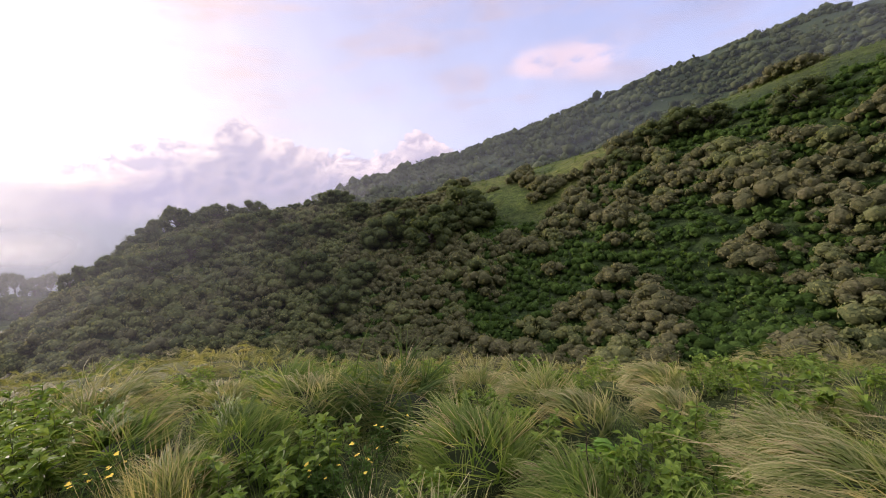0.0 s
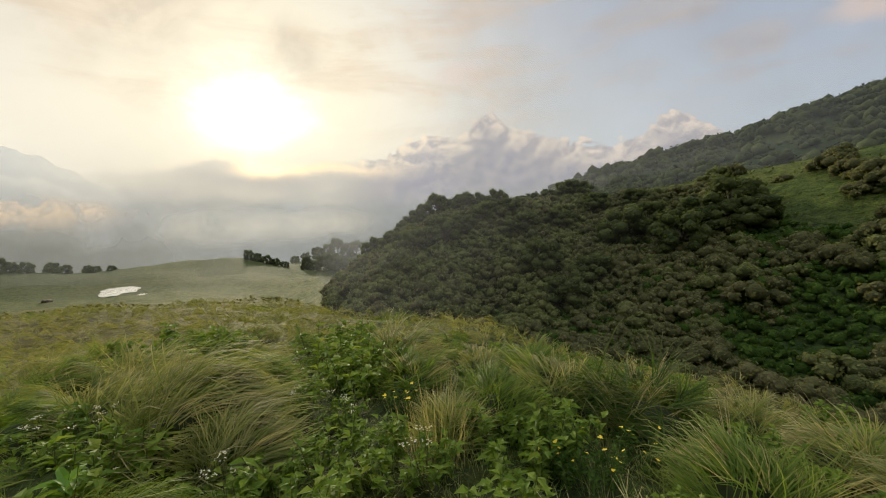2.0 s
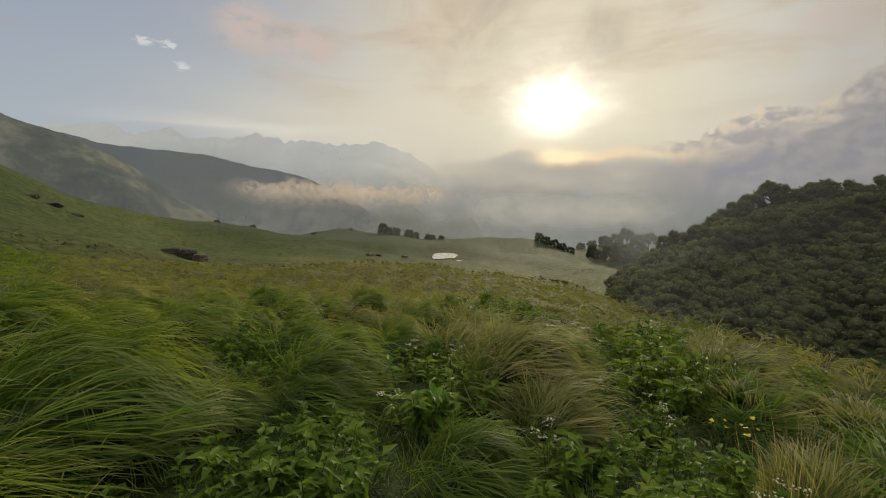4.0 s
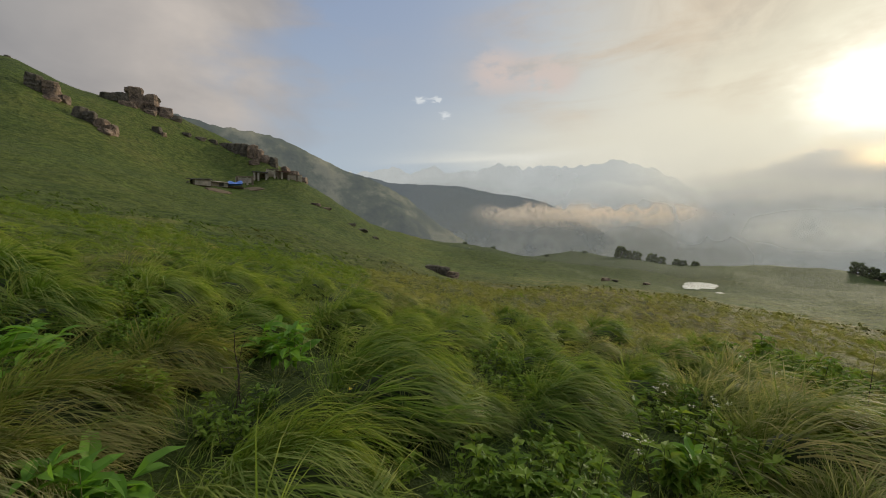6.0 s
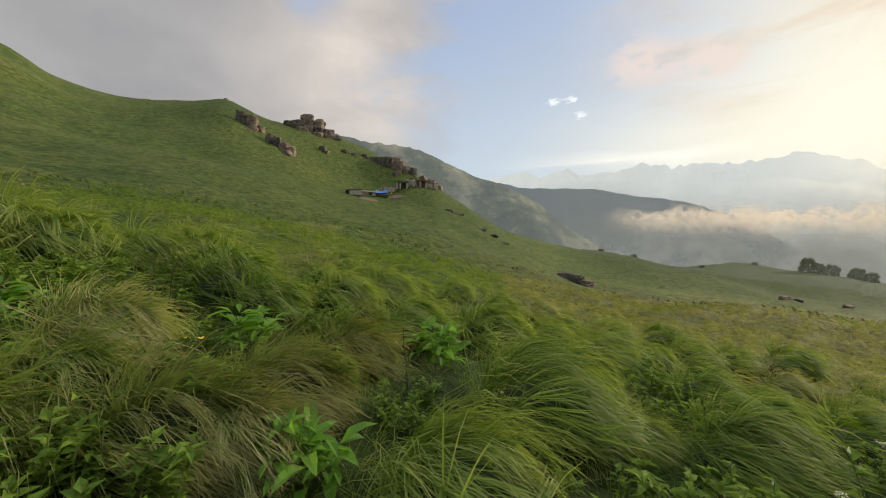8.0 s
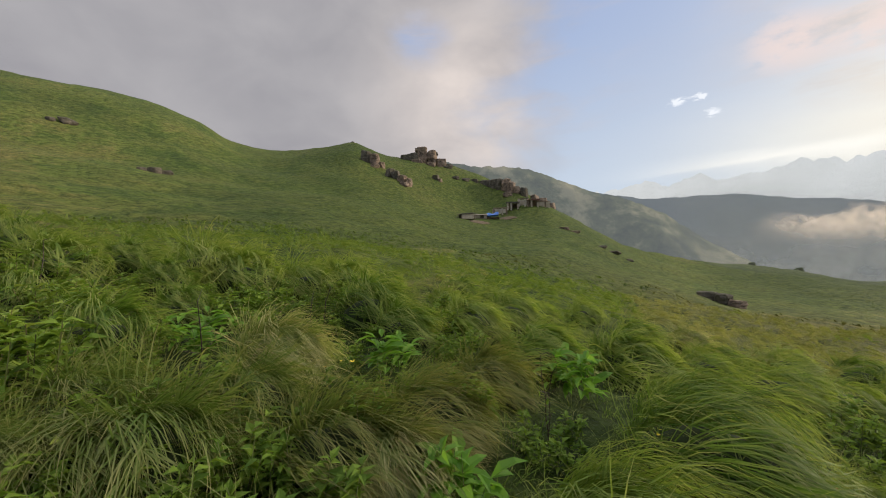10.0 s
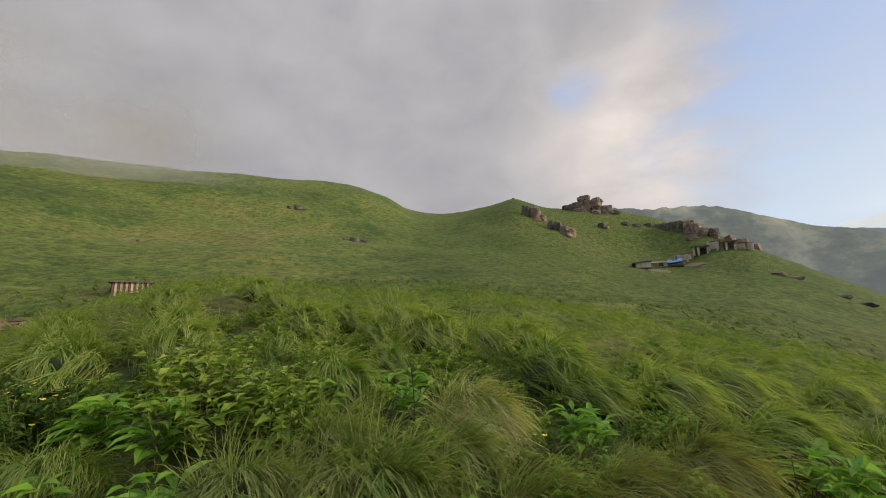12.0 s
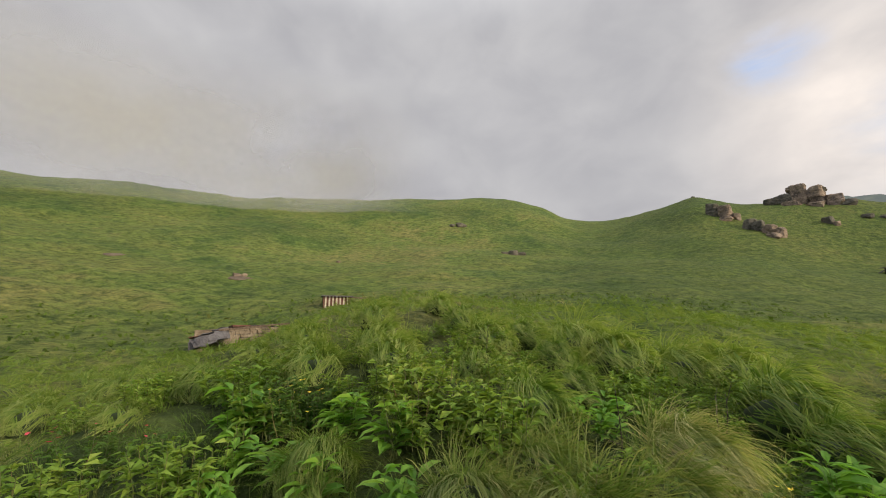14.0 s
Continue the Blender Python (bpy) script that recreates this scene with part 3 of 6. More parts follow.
def blades(rng, n, spread, length, width, lean, droop, wind=0.0, wind_az=15.0, segs=3, center=(0, 0)):
    """n tapering grass blades that rise from a disc and bend over. Angles in degrees from upright."""
    phi = rng.uniform(0, 2 * np.pi, n)
    rad = spread * np.sqrt(rng.uniform(0, 1, n))
    p = np.stack([np.cos(phi) * rad + center[0], np.sin(phi) * rad + center[1], np.full(n, -0.03)], -1)
    d = np.stack([np.cos(phi), np.sin(phi)], -1) + rng.normal(0, 0.45, (n, 2))
    w = aim(wind_az)
    d += wind * np.array([w.x, w.y])
    d /= np.linalg.norm(d, axis=1)[:, None] + 1e-6
    ln = length * rng.uniform(0.55, 1.1, n)
    t0 = np.radians(np.abs(rng.normal(lean, lean * 0.5, n)) * (0.4 + 0.6 * rad / max(spread, 1e-6)))
    t1 = np.radians(rng.normal(droop, 18, n))
    side = np.stack([-d[:, 1], d[:, 0], rng.normal(0, 0.5, n)], -1)
    side /= np.linalg.norm(side, axis=1)[:, None]
    wd = width * rng.uniform(0.6, 1.2, n)
    rows = []
    for k in range(segs + 1):
        s = k / segs
        half = (wd * (1 - 0.75 * s) * 0.5)[:, None]
        if k < segs:
            rows += [p - side * half, p + side * half]
        else:
            rows += [p.copy()]
        th = t0 + (t1 - t0) * ((k + 0.5) / segs) ** 1.1
        step = (ln / segs)[:, None]
        p = p + step * np.concatenate([d * np.sin(th)[:, None], np.cos(th)[:, None]], -1)
    v = np.stack(rows, 1)
    m = 2 * segs + 1
    tri = []
    for k in range(segs - 1):
        a = 2 * k
        tri += [(a, a + 1, a + 3), (a, a + 3, a + 2)]
    tri += [(m - 3, m - 2, m - 1)]
    t = np.arange(n)[:, None, None] * m + np.array(tri)[None]
    return v.reshape(-1, 3), t.reshape(-1, 3)


def leaves(pos, out, length, width, rng, fold=0.25, curl=0.3, plain=False):
    """Pointed leaves at pos that grow along out: a folded blade of six triangles each."""
    n = len(pos)
    out = out / (np.linalg.norm(out, axis=1)[:, None] + 1e-9)
    ln = length * rng.uniform(0.6, 1.15, n)[:, None]
    up = np.tile([0.0, 0.0, 1.0], (n, 1)) + rng.normal(0, 0.25, (n, 3))
    side = np.cross(out, up)
    side /= np.linalg.norm(side, axis=1)[:, None] + 1e-9
    nrm = np.cross(side, out)
    w = (width / length) * ln
    a = pos
    b = pos + out * ln * 0.38
    c = pos + out * ln * 0.75 - nrm * ln * curl * 0.35
    d = pos + out * ln - nrm * ln * curl
    lift = nrm * w * fold
    if plain:
        v = np.stack([a, b + side * w * 0.5 + lift, b, b - side * w * 0.5 + lift, d], 1)
        tri = np.array([(0, 1, 2), (0, 2, 3), (1, 4, 2), (2, 4, 3)])
        return v.reshape(-1, 3), (np.arange(n)[:, None, None] * 5 + tri[None]).reshape(-1, 3)
    v = np.stack([a, b + side * w * 0.5 + lift, b, b - side * w * 0.5 + lift, c + side * w * 0.36 + lift * 0.7, c, c - side * w * 0.36 + lift * 0.7, d], 1)
    tri = np.array([(0, 1, 2), (0, 2, 3), (1, 4, 5), (1, 5, 2), (2, 5, 6), (2, 6, 3), (4, 7, 5), (5, 7, 6)])
    return v.reshape(-1, 3), (np.arange(n)[:, None, None] * 8 + tri[None]).reshape(-1, 3)


def stalk(points, r0, r1, sides=4):
    """A thin tapering tube along points."""
    p = np.asarray(points, float)
    k = len(p)
    v, t = [], []
    for i in range(k):
        d = p[min(i + 1, k - 1)] - p[max(i - 1, 0)]
        d = d / (np.linalg.norm(d) + 1e-9)
        a = np.cross(d, (0.3, 0.9, 0.1))
        a /= np.linalg.norm(a) + 1e-9
        b = np.cross(d, a)
        r = r0 + (r1 - r0) * i / (k - 1)
        for s in range(sides):
            th = 2 * np.pi * s / sides
            v.append(p[i] + r * (np.cos(th) * a + np.sin(th) * b))
    for i in range(k - 1):
        for s in range(sides):
            s2 = (s + 1) % sides
            t += [(i * sides + s, i * sides + s2, (i + 1) * sides + s2), (i * sides + s, (i + 1) * sides + s2, (i + 1) * sides + s)]
    t += [(0, s + 1, s) for s in range(1, sides - 1)] + [((k - 1) * sides, (k - 1) * sides + s, (k - 1) * sides + s + 1) for s in range(1, sides - 1)]
    return np.array(v), np.array(t)


ICO = {}


def ico(level):
    if level not in ICO:
        bm = bmesh.new()
        bmesh.ops.create_icosphere(bm, subdivisions=level, radius=1.0)
        bm.verts.index_update()
        ICO[level] = (np.array([v.co[:] for v in bm.verts]), np.array([[v.index for v in f.verts] for f in bm.faces]))
        bm.free()
    return ICO[level]


def clump_cloud(rng, radius, height, lumps, lump_r):
    """Centres and radii of the rounded lumps that make up a crown."""
    c = []
    for k in range(lumps):
        a, q = k * 2.4 + rng.uniform(-0.4, 0.4), np.sqrt((k + rng.uniform(0.2, 0.8)) / lumps)
        dome = np.sqrt(max(0.0, 1 - q * q * 0.92))
        zz = height * dome * rng.uniform(0.82, 1.06)
        c.append((radius * q * np.cos(a), radius * q * np.sin(a), zz - lump_r * 0.55, lump_r * rng.uniform(0.7, 1.3)))
    return np.array(c)


def foliage(rng, lumps, per, size, flat=0.75, loose=0.22):
    """Small leaf sprays lying over the lumps of a crown, two triangles each."""
    s = Soup()
    for x, y, z, r in lumps:
        n = per
        d = rng.normal(0, 1, (n, 3))
        d[:, 2] = np.abs(d[:, 2]) * 1.1 - 0.4
        d /= np.linalg.norm(d, axis=1)[:, None]
        p = np.array([x, y, z]) + d * r * rng.uniform(0.9, 1.12, (n, 1)) * [1, 1, 0.9]
        a = np.cross(d, rng.normal(0, 1, (n, 3)))
        a /= np.linalg.norm(a, axis=1)[:, None]
        b = np.cross(d, a) * flat + d * rng.normal(0.1, loose, (n, 1))
        a = a + d * rng.normal(0.0, loose, (n, 1))
        h = size * rng.uniform(0.6, 1.3, (n, 1)) * 0.5
        v = np.stack([p - a * h, p - b * h * 0.8, p + a * h, p + b * h * 1.2], 1)
        t = np.arange(n)[:, None, None] * 4 + np.array([(0, 1, 2), (0, 2, 3)])[None]
        s.add(v, t)
    return s


def core(lumps, shrink=0.86, level=1, rough=0.0):
    """The rounded bodies of the lumps, uneven, without their undersides."""
    s = Soup()
    v, t = ico(level)
    t = t[v[t].mean(1)[:, 2] > -0.8]
    for k, (x, y, z, r) in enumerate(lumps):
        q = 1.0 + (rough * np.array([noise.noise(Vector(p) * 2.2 + Vector((x * 9, y * 9, k))) for p in v])[:, None] if rough else 0.0)
        s.add(v * q * [r * shrink, r * shrink, r * shrink * 0.9] + [x, y, z], t)
    return s


def scatter(protos, places, name, mat, label, category, smooth=False):
    """Joins many turned and scaled copies of some triangle sets into one mesh. places: rows of x, y, z, turn, scale, kind."""
    vs, ts, n = [], [], 0
    places = np.asarray(places, float)
    for k, (v, t) in enumerate(protos):
        rows = places[places[:, 5].astype(int) == k]
        if not len(rows):
            continue
        c, s = np.cos(rows[:, 3])[:, None], np.sin(rows[:, 3])[:, None]
        sc = rows[:, 4][:, None]
        out = np.stack([(v[None, :, 0] * c - v[None, :, 1] * s) * sc + rows[:, 0][:, None],
                        (v[None, :, 0] * s + v[None, :, 1] * c) * sc + rows[:, 1][:, None],
                        v[None, :, 2] * sc + rows[:, 2][:, None]], -1)
        vs.append(out.reshape(-1, 3))
        ts.append((t[None] + (np.arange(len(rows)) * len(v))[:, None, None]).reshape(-1, 3) + n)
        n += len(rows) * len(v)
    return tagged(new(name, mesh_from(name, np.concatenate(vs), np.concatenate(ts), mat, smooth)), label, category, kind="stuff")


def polar(az, r):
    a = np.radians(az)
    x, y = EYE.x - np.sin(a) * r, EYE.y + np.cos(a) * r
    return x, y, ground_z(x, y)


def part(name, mesh, parent, label=""):
    ob = new(name, mesh)
    ob.parent = parent
    return tagged(ob, label)


# ------------------------------------------------------------- shrubs on the steep slope across the gully
def shrub_protos(seed, count, lumps, per, size, lump_r, level=1, height=1.0):
    made = []
    for k in range(count):
        rng = np.random.default_rng(seed + k)
        c = clump_cloud(rng, 1.0, height * (0.85 + 0.15 * (k % 3)), lumps, lump_r)
        made.append((foliage(rng, c, per, size, 0.75, 0.28).arrays(), core(c, 0.96, level, 0.4).arrays()))
    return made


def free_places(rng, tries, az_range, r_range, gap, taken=None, accept=None):
    """Random places with a least distance between them, as az, r, x, y."""
    cells, got = {}, []
    for x, y in taken or ():
        cells.setdefault((int(x // gap), int(y // gap)), []).append((x, y))
    az = rng.uniform(*az_range, tries)
    r = np.sqrt(rng.uniform(r_range[0] ** 2, r_range[1] ** 2, tries))
    xs, ys, _ = polar(az, r)
    for a, q, x, y in zip(az, r, xs, ys):
        if accept is not None and not accept(a, q, x, y):
            continue
        cx, cy = int(x // gap), int(y // gap)
        if any((x - u) ** 2 + (y - w) ** 2 < gap * gap for i in (-1, 0, 1) for j in (-1, 0, 1) for u, w in cells.get((cx + i, cy + j), ())):
            continue
        cells.setdefault((cx, cy), []).append((x, y))
        got.append((a, q, x, y))
    return got


def slope_share(a, q):
    """How far up the bush slope a place lies: 0 at the gully, 1 on the skyline."""
    foot, _ = over_azimuth(FOOT, a)
    top, _ = over_azimuth(SLOPE + SLOPE_UPHILL, a)
    return (q - foot) / (top - foot)


def build_shrubs():
    rng = np.random.default_rng(21)

    def open_grass(a, u):
        """Above this share of the slope it is open grass."""
        return u > np.interp(a, [-58, -47, -38, -31, -25, -21, -18, -15, -10, -5, 0, 8, 14, 16], [.80, .76, .72, .74, .72, .62, .52, .47, .55, .70, .80, .86, .95, 1.2])

    def carpet(a, q, x, y):
        """The headland, closely overgrown."""
        u = slope_share(a, q)
        if (a > 34 and q < 33) or u < -0.28 or u > 1.02:
            return False
        if open_grass(a, u):
            return noise.noise(Vector((x * 0.11, y * 0.11, 3.0))) > 0.38
        return noise.noise(Vector((x * 0.16, y * 0.16, 5.0))) > -0.48

    def groups(a, q, x, y):
        """The steeper face, overgrown in groups with ferns between."""
        u = slope_share(a, q)
        if u < -0.25 or u > 1.0:
            return False
        patch = noise.noise(Vector((x * 0.10, y * 0.10, 3.4))) + 0.5 * noise.noise(Vector((x * 0.27, y * 0.27, 7.0)))
        if open_grass(a, u):
            return patch > (0.30 if a < -28 else 0.55)
        if u < 0.40:
            return patch > (0.14 if a < -32 else -0.06)
        return patch > -0.16
    spots = [(*p, 1) for p in free_places(rng, 16000, (-3, 47.5), (20, 86), 1.3, accept=carpet)]
    spots += [(*p, 0) for p in free_places(rng, 12000, (-58, -3), (20, 80), 1.62, accept=groups)]
    protos, fine = shrub_protos(100, 6, 9, 22, 0.21, 0.42, 1, 1.2), shrub_protos(140, 6, 13, 36, 0.15, 0.37, 1, 1.2)
    near, rest = [], []
    for a, q, x, y, dense in spots:
        z = float(ground_z(x, y)) - 0.15
        size = rng.uniform(0.75, 1.35) if dense else rng.uniform(0.8, 1.7)
        if noise.noise(Vector((x * 0.13, y * 0.13, 9))) > 0.3:
            size *= 1.35
        row = (x, y, z - 0.2 * rng.uniform(0, 1) * size, rng.uniform(0, 6.28), size, rng.integers(0, 6), a)
        near.append(row) if (q < 39 and len(near) < 260) else rest.append(row)
    meshes = []
    for k, (leaf, inner) in enumerate(fine):
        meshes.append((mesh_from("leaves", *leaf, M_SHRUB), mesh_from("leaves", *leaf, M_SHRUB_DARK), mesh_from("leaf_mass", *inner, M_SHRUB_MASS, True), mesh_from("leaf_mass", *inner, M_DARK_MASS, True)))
    for x, y, z, turn, size, k, a in near:
        pale = rng.uniform() < (0.8 if a < 14 else 0.35)
        ob = new("shrub", meshes[k][0 if pale else 1])
        ob.matrix_world = pose(x, y, z, 0, 0, math.degrees(turn)) @ Matrix.Diagonal((size, size, size * 0.9, 1))
        tagged(part("leaf_mass", meshes[k][2 if pale else 3], ob), kind="stuff")
        tagged(ob, "grey-green rounded shrub with pale leaf tips on slope" if pale else "dark green rounded shrub on the steep slope", "shrub", "shrubs on the slope")
    rest = np.array(rest)
    u = rng.uniform(0, 1, len(rest))
    for pale in (True, False):
        mine = rest[(u < np.where(rest[:, 6] < 12, 0.8, 0.35)) == pale]
        scatter([p[0] for p in protos], mine[:, :6], "shrub_thicket", M_SHRUB if pale else M_SHRUB_DARK,
                "thicket of grey-green shrubs over the steep slope" if pale else "thicket of dark green shrubs over the slope", "shrubs")
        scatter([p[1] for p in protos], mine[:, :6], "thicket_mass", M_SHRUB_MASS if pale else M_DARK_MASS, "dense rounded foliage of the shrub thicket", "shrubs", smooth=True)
    # low ferns and herbs between the shrubs
    fr = np.random.default_rng(33)
    clouds = [clump_cloud(np.random.default_rng(60 + k), 1.0, 0.42, 6, 0.34) for k in range(3)]
    leafy = [foliage(np.random.default_rng(40 + k), c, 7, 0.26, 0.6, 0.4).arrays() for k, c in enumerate(clouds)]
    mounds = [core(c, 0.95, 1, 0.6).arrays() for c in clouds]
    spots = free_places(fr, 14000, (-58, 18), (18, 64), 1.12, accept=lambda a, q, x, y: -0.4 < slope_share(a, q) and not open_grass(a, slope_share(a, q)))
    rows = [(x, y, float(ground_z(x, y)) - 0.12, fr.uniform(0, 6.28), fr.uniform(0.85, 1.4), fr.integers(0, 3)) for a, q, x, y in spots]
    scatter(leafy, rows, "fern_cover", M_FERN, "bright green ferns and herbs covering the slope", "ferns")
    scatter(mounds, rows, "fern_mounds", M_FERN_MASS, "low green mounds of fern between the shrubs", "ferns", smooth=True)


build_shrubs()


# ------------------------------------------------------------- trees
def tree_meshes(seed, lumps, umbrella=False):
    """A tree one unit high: trunk with limbs, leaves and leaf mass. umbrella: bare below a flat wide crown; else round and leafy to the ground."""
    rng = np.random.default_rng(seed)
    s = Soup()
    bend = np.array([rng.normal(0, 0.05), rng.normal(0, 0.05), 0.34])
    s.add(*stalk([(0, 0, -0.10), bend, (bend[0] * 1.5, bend[1] * 1.5, 0.72)], 0.045, 0.018, 6))
    c = []
    for k in range(lumps):
        a, q = k * 2.4 + rng.uniform(-0.5, 0.5), np.sqrt((k + 0.5) / lumps)
        if umbrella:
            tip = np.array([np.cos(a) * q * 0.38, np.sin(a) * q * 0.38, 0.80 - 0.24 * q * q + rng.uniform(-0.14, 0.06)])
            size = rng.uniform(0.11, 0.17)
        else:
            z = rng.uniform(0.12, 0.86)
            wide = 0.46 * np.sqrt(max(0.06, 1 - ((z - 0.42) / 0.50) ** 2))
            tip = np.array([np.cos(a) * wide, np.sin(a) * wide, z]) * [rng.uniform(0.7, 1.0), rng.uniform(0.7, 1.0), 1]
            size = rng.uniform(0.13, 0.20)
        s.add(*stalk([bend * min(1.0, tip[2] / 0.34 * 0.8), (bend + tip) * 0.5, tip], 0.016, 0.005, 4))
        c.append((*tip, size))
    c = np.array(c)
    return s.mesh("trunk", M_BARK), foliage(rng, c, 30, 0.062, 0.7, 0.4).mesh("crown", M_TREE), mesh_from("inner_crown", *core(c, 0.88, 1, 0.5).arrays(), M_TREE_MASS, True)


TREES = [tree_meshes(500 + k, (22, 26, 18, 30)[k], k % 2 == 0) for k in range(4)]


def tree(az, r, height, k, spread=1.0, sink=0.0, label="dark leafy tree standing on the misty ridge"):
    x, y, z = at(az, r)
    trunk, crown, inner = TREES[k % 4]
    ob = tagged(new("tree"), label, "tree", "trees on the ridge")
    ob.matrix_world = pose(x, y, z - sink - (0.08 * height if k % 2 else 0.0), 0, 0, (az * 53 + r * 17) % 360) @ Matrix.Diagonal((height * spread, height * spread, height, 1))
    part("trunk", trunk, ob)
    part("crown", crown, ob)
    part("inner_crown", inner, ob)


def build_trees():
    # headland skyline: flat-topped trees and a close group below them
    for az, r, h, k, s in ((42.0, 67, 3.4, 1, .7), (41.0, 67.5, 3.6, 0, .7), (39.8, 68, 2.4, 3, 1.0), (38.6, 69, 2.6, 1, 1.0), (37.0, 71, 3.0, 3, 1.1), (35.9, 72, 3.6, 1, 1.0), (34.8, 73, 4.0, 3, 1.0), (33.8, 74, 4.4, 1, .9),
                           (32.1, 75, 5.6, 0, .85), (30.8, 75.5, 3.6, 3, .9), (29.3, 76, 4.0, 1, .9), (28.0, 77, 4.8, 0, .95), (26.6, 77.5, 4.0, 3, 1.0), (25.4, 78, 3.2, 3, .9), (23.4, 79, 4.2, 1, .95),
                           (20.3, 81, 2.0, 3, 1.4), (18.6, 82, 2.4, 1, 1.3), (16.4, 82, 3.0, 3, 1.2), (13.8, 80, 4.6, 1, 1.1), (12.4, 80, 4.0, 3, 1.2)):
        tree(az, r, h, k, s, 0.25)
    # round dark trees over the bush slope
    for az, r, h, k, s in ((25.1, 66, 4.2, 1, 1.2), (31.4, 60, 4.4, 3, 1.3), (28.5, 63, 3.4, 1, 1.2), (22.0, 68, 3.8, 3, 1.2), (20.0, 60, 4.6, 1, 1.2), (17.6, 50, 4.6, 3, 1.1), (15.0, 63, 3.8, 1, 1.2), (7.1, 57, 5.6, 3, 1.1),
                           (4.4, 60, 4.8, 1, 1.2), (0.7, 53, 5.4, 1, 1.1), (-1.6, 58, 5.4, 3, 1.2), (-4.6, 60, 6.6, 1, 1.0), (-6.4, 58, 4.6, 3, 1.2), (10.5, 70, 3.4, 3, 1.3), (5.6, 71, 3.0, 1, 1.3), (35.0, 58, 3.8, 1, 1.2),
                           (14.5, 42, 3.8, 1, 1.2), (11.0, 47, 3.8, 3, 1.2), (38.5, 62, 3.2, 3, 1.2), (-29.5, 63, 4.2, 1, 1.2), (-32.5, 63, 4.4, 3, 1.2), (-35.4, 62, 3.6, 1, 1.3), (-26.0, 60, 3.0, 3, 1.3), (-43.0, 58, 3.8, 1, 1.3)):
        tree(az, r, h, k, s, 0.3, "dark rounded tree among shrubs on the slope")
    # knoll and valley edge
    for az, r, h, k, s in ((79.6, 188, 6.4, 1, .75), (78.7, 188, 4.6, 3, .8), (77.7, 189, 5.0, 1, .8), (75.9, 190, 4.8, 3, .9), (74.9, 190, 4.0, 1, .9), (73.2, 190, 3.6, 3, .8), (72.5, 190, 3.0, 1, 1.0), (71.2, 190, 2.6, 3, 1.1),
                           (57.4, 186, 5.2, 1, .8), (56.4, 185, 4.6, 3, .8), (55.3, 184, 4.6, 1, .9), (54.2, 183, 4.0, 3, .9), (53.1, 180, 3.4, 1, 1.0),
                           (50.4, 172, 7.0, 1, .6), (49.3, 170, 5.0, 3, .9), (48.0, 165, 8.5, 1, .8), (46.8, 168, 8.0, 3, .9), (45.8, 160, 7.0, 1, 1.0),
                           (50.4, 240, 6, 1, .9), (48.8, 240, 8, 3, .9), (47.4, 240, 9, 1, .8), (46.2, 240, 13, 0, .7), (44.8, 240, 10, 1, .9), (43.6, 240, 12, 2, .8), (51.8, 242, 5, 3, 1.0),
                           (84.0, 190, 1.6, 3, 1.4), (89.0, 186, 1.5, 1, 1.4), (96.5, 182, 1.8, 1, 1.4), (100.5, 176, 1.6, 1, 1.4)):
        tree(az, r, h, k, s, 0.2 + 0.06 * h)


build_trees()


def build_forest():
    """Woods and scrub over the long ridge behind, in drifts with open grass between."""
    rng = np.random.default_rng(77)
    protos = []
    for k in range(5):
        q = np.random.default_rng(80 + k)
        c = clump_cloud(q, 1.0, 1.0, 3 + k % 2, 0.55)
        s = foliage(q, c, 6, 0.34, 0.7, 0.4)
        s.add(*core(c, 0.95, 1, 0.6).arrays())
        protos.append(s.arrays())

    def wood(a, q, x, y):
        return noise.noise(Vector((x * 0.018, y * 0.018, 1))) + 0.6 * noise.noise(Vector((x * 0.06, y * 0.06, 4))) > -0.42 + 0.7 * max(0, (q - 280) / 100)
    spots = free_places(rng, 14000, (-60, 24), (140, 430), 4.2, accept=wood)
    rows = [(x, y, float(ground_z(x, y)) - 0.8, rng.uniform(0, 6.28), rng.uniform(1.6, 4.4) if rng.uniform() < 0.85 else rng.uniform(4.4, 6.0), rng.integers(0, 5)) for a, q, x, y in spots]
    scatter(protos, rows, "forest", M_TREE_MASS, "dark scrub forest in drifts over the long ridge", "forest", smooth=True)


build_forest()


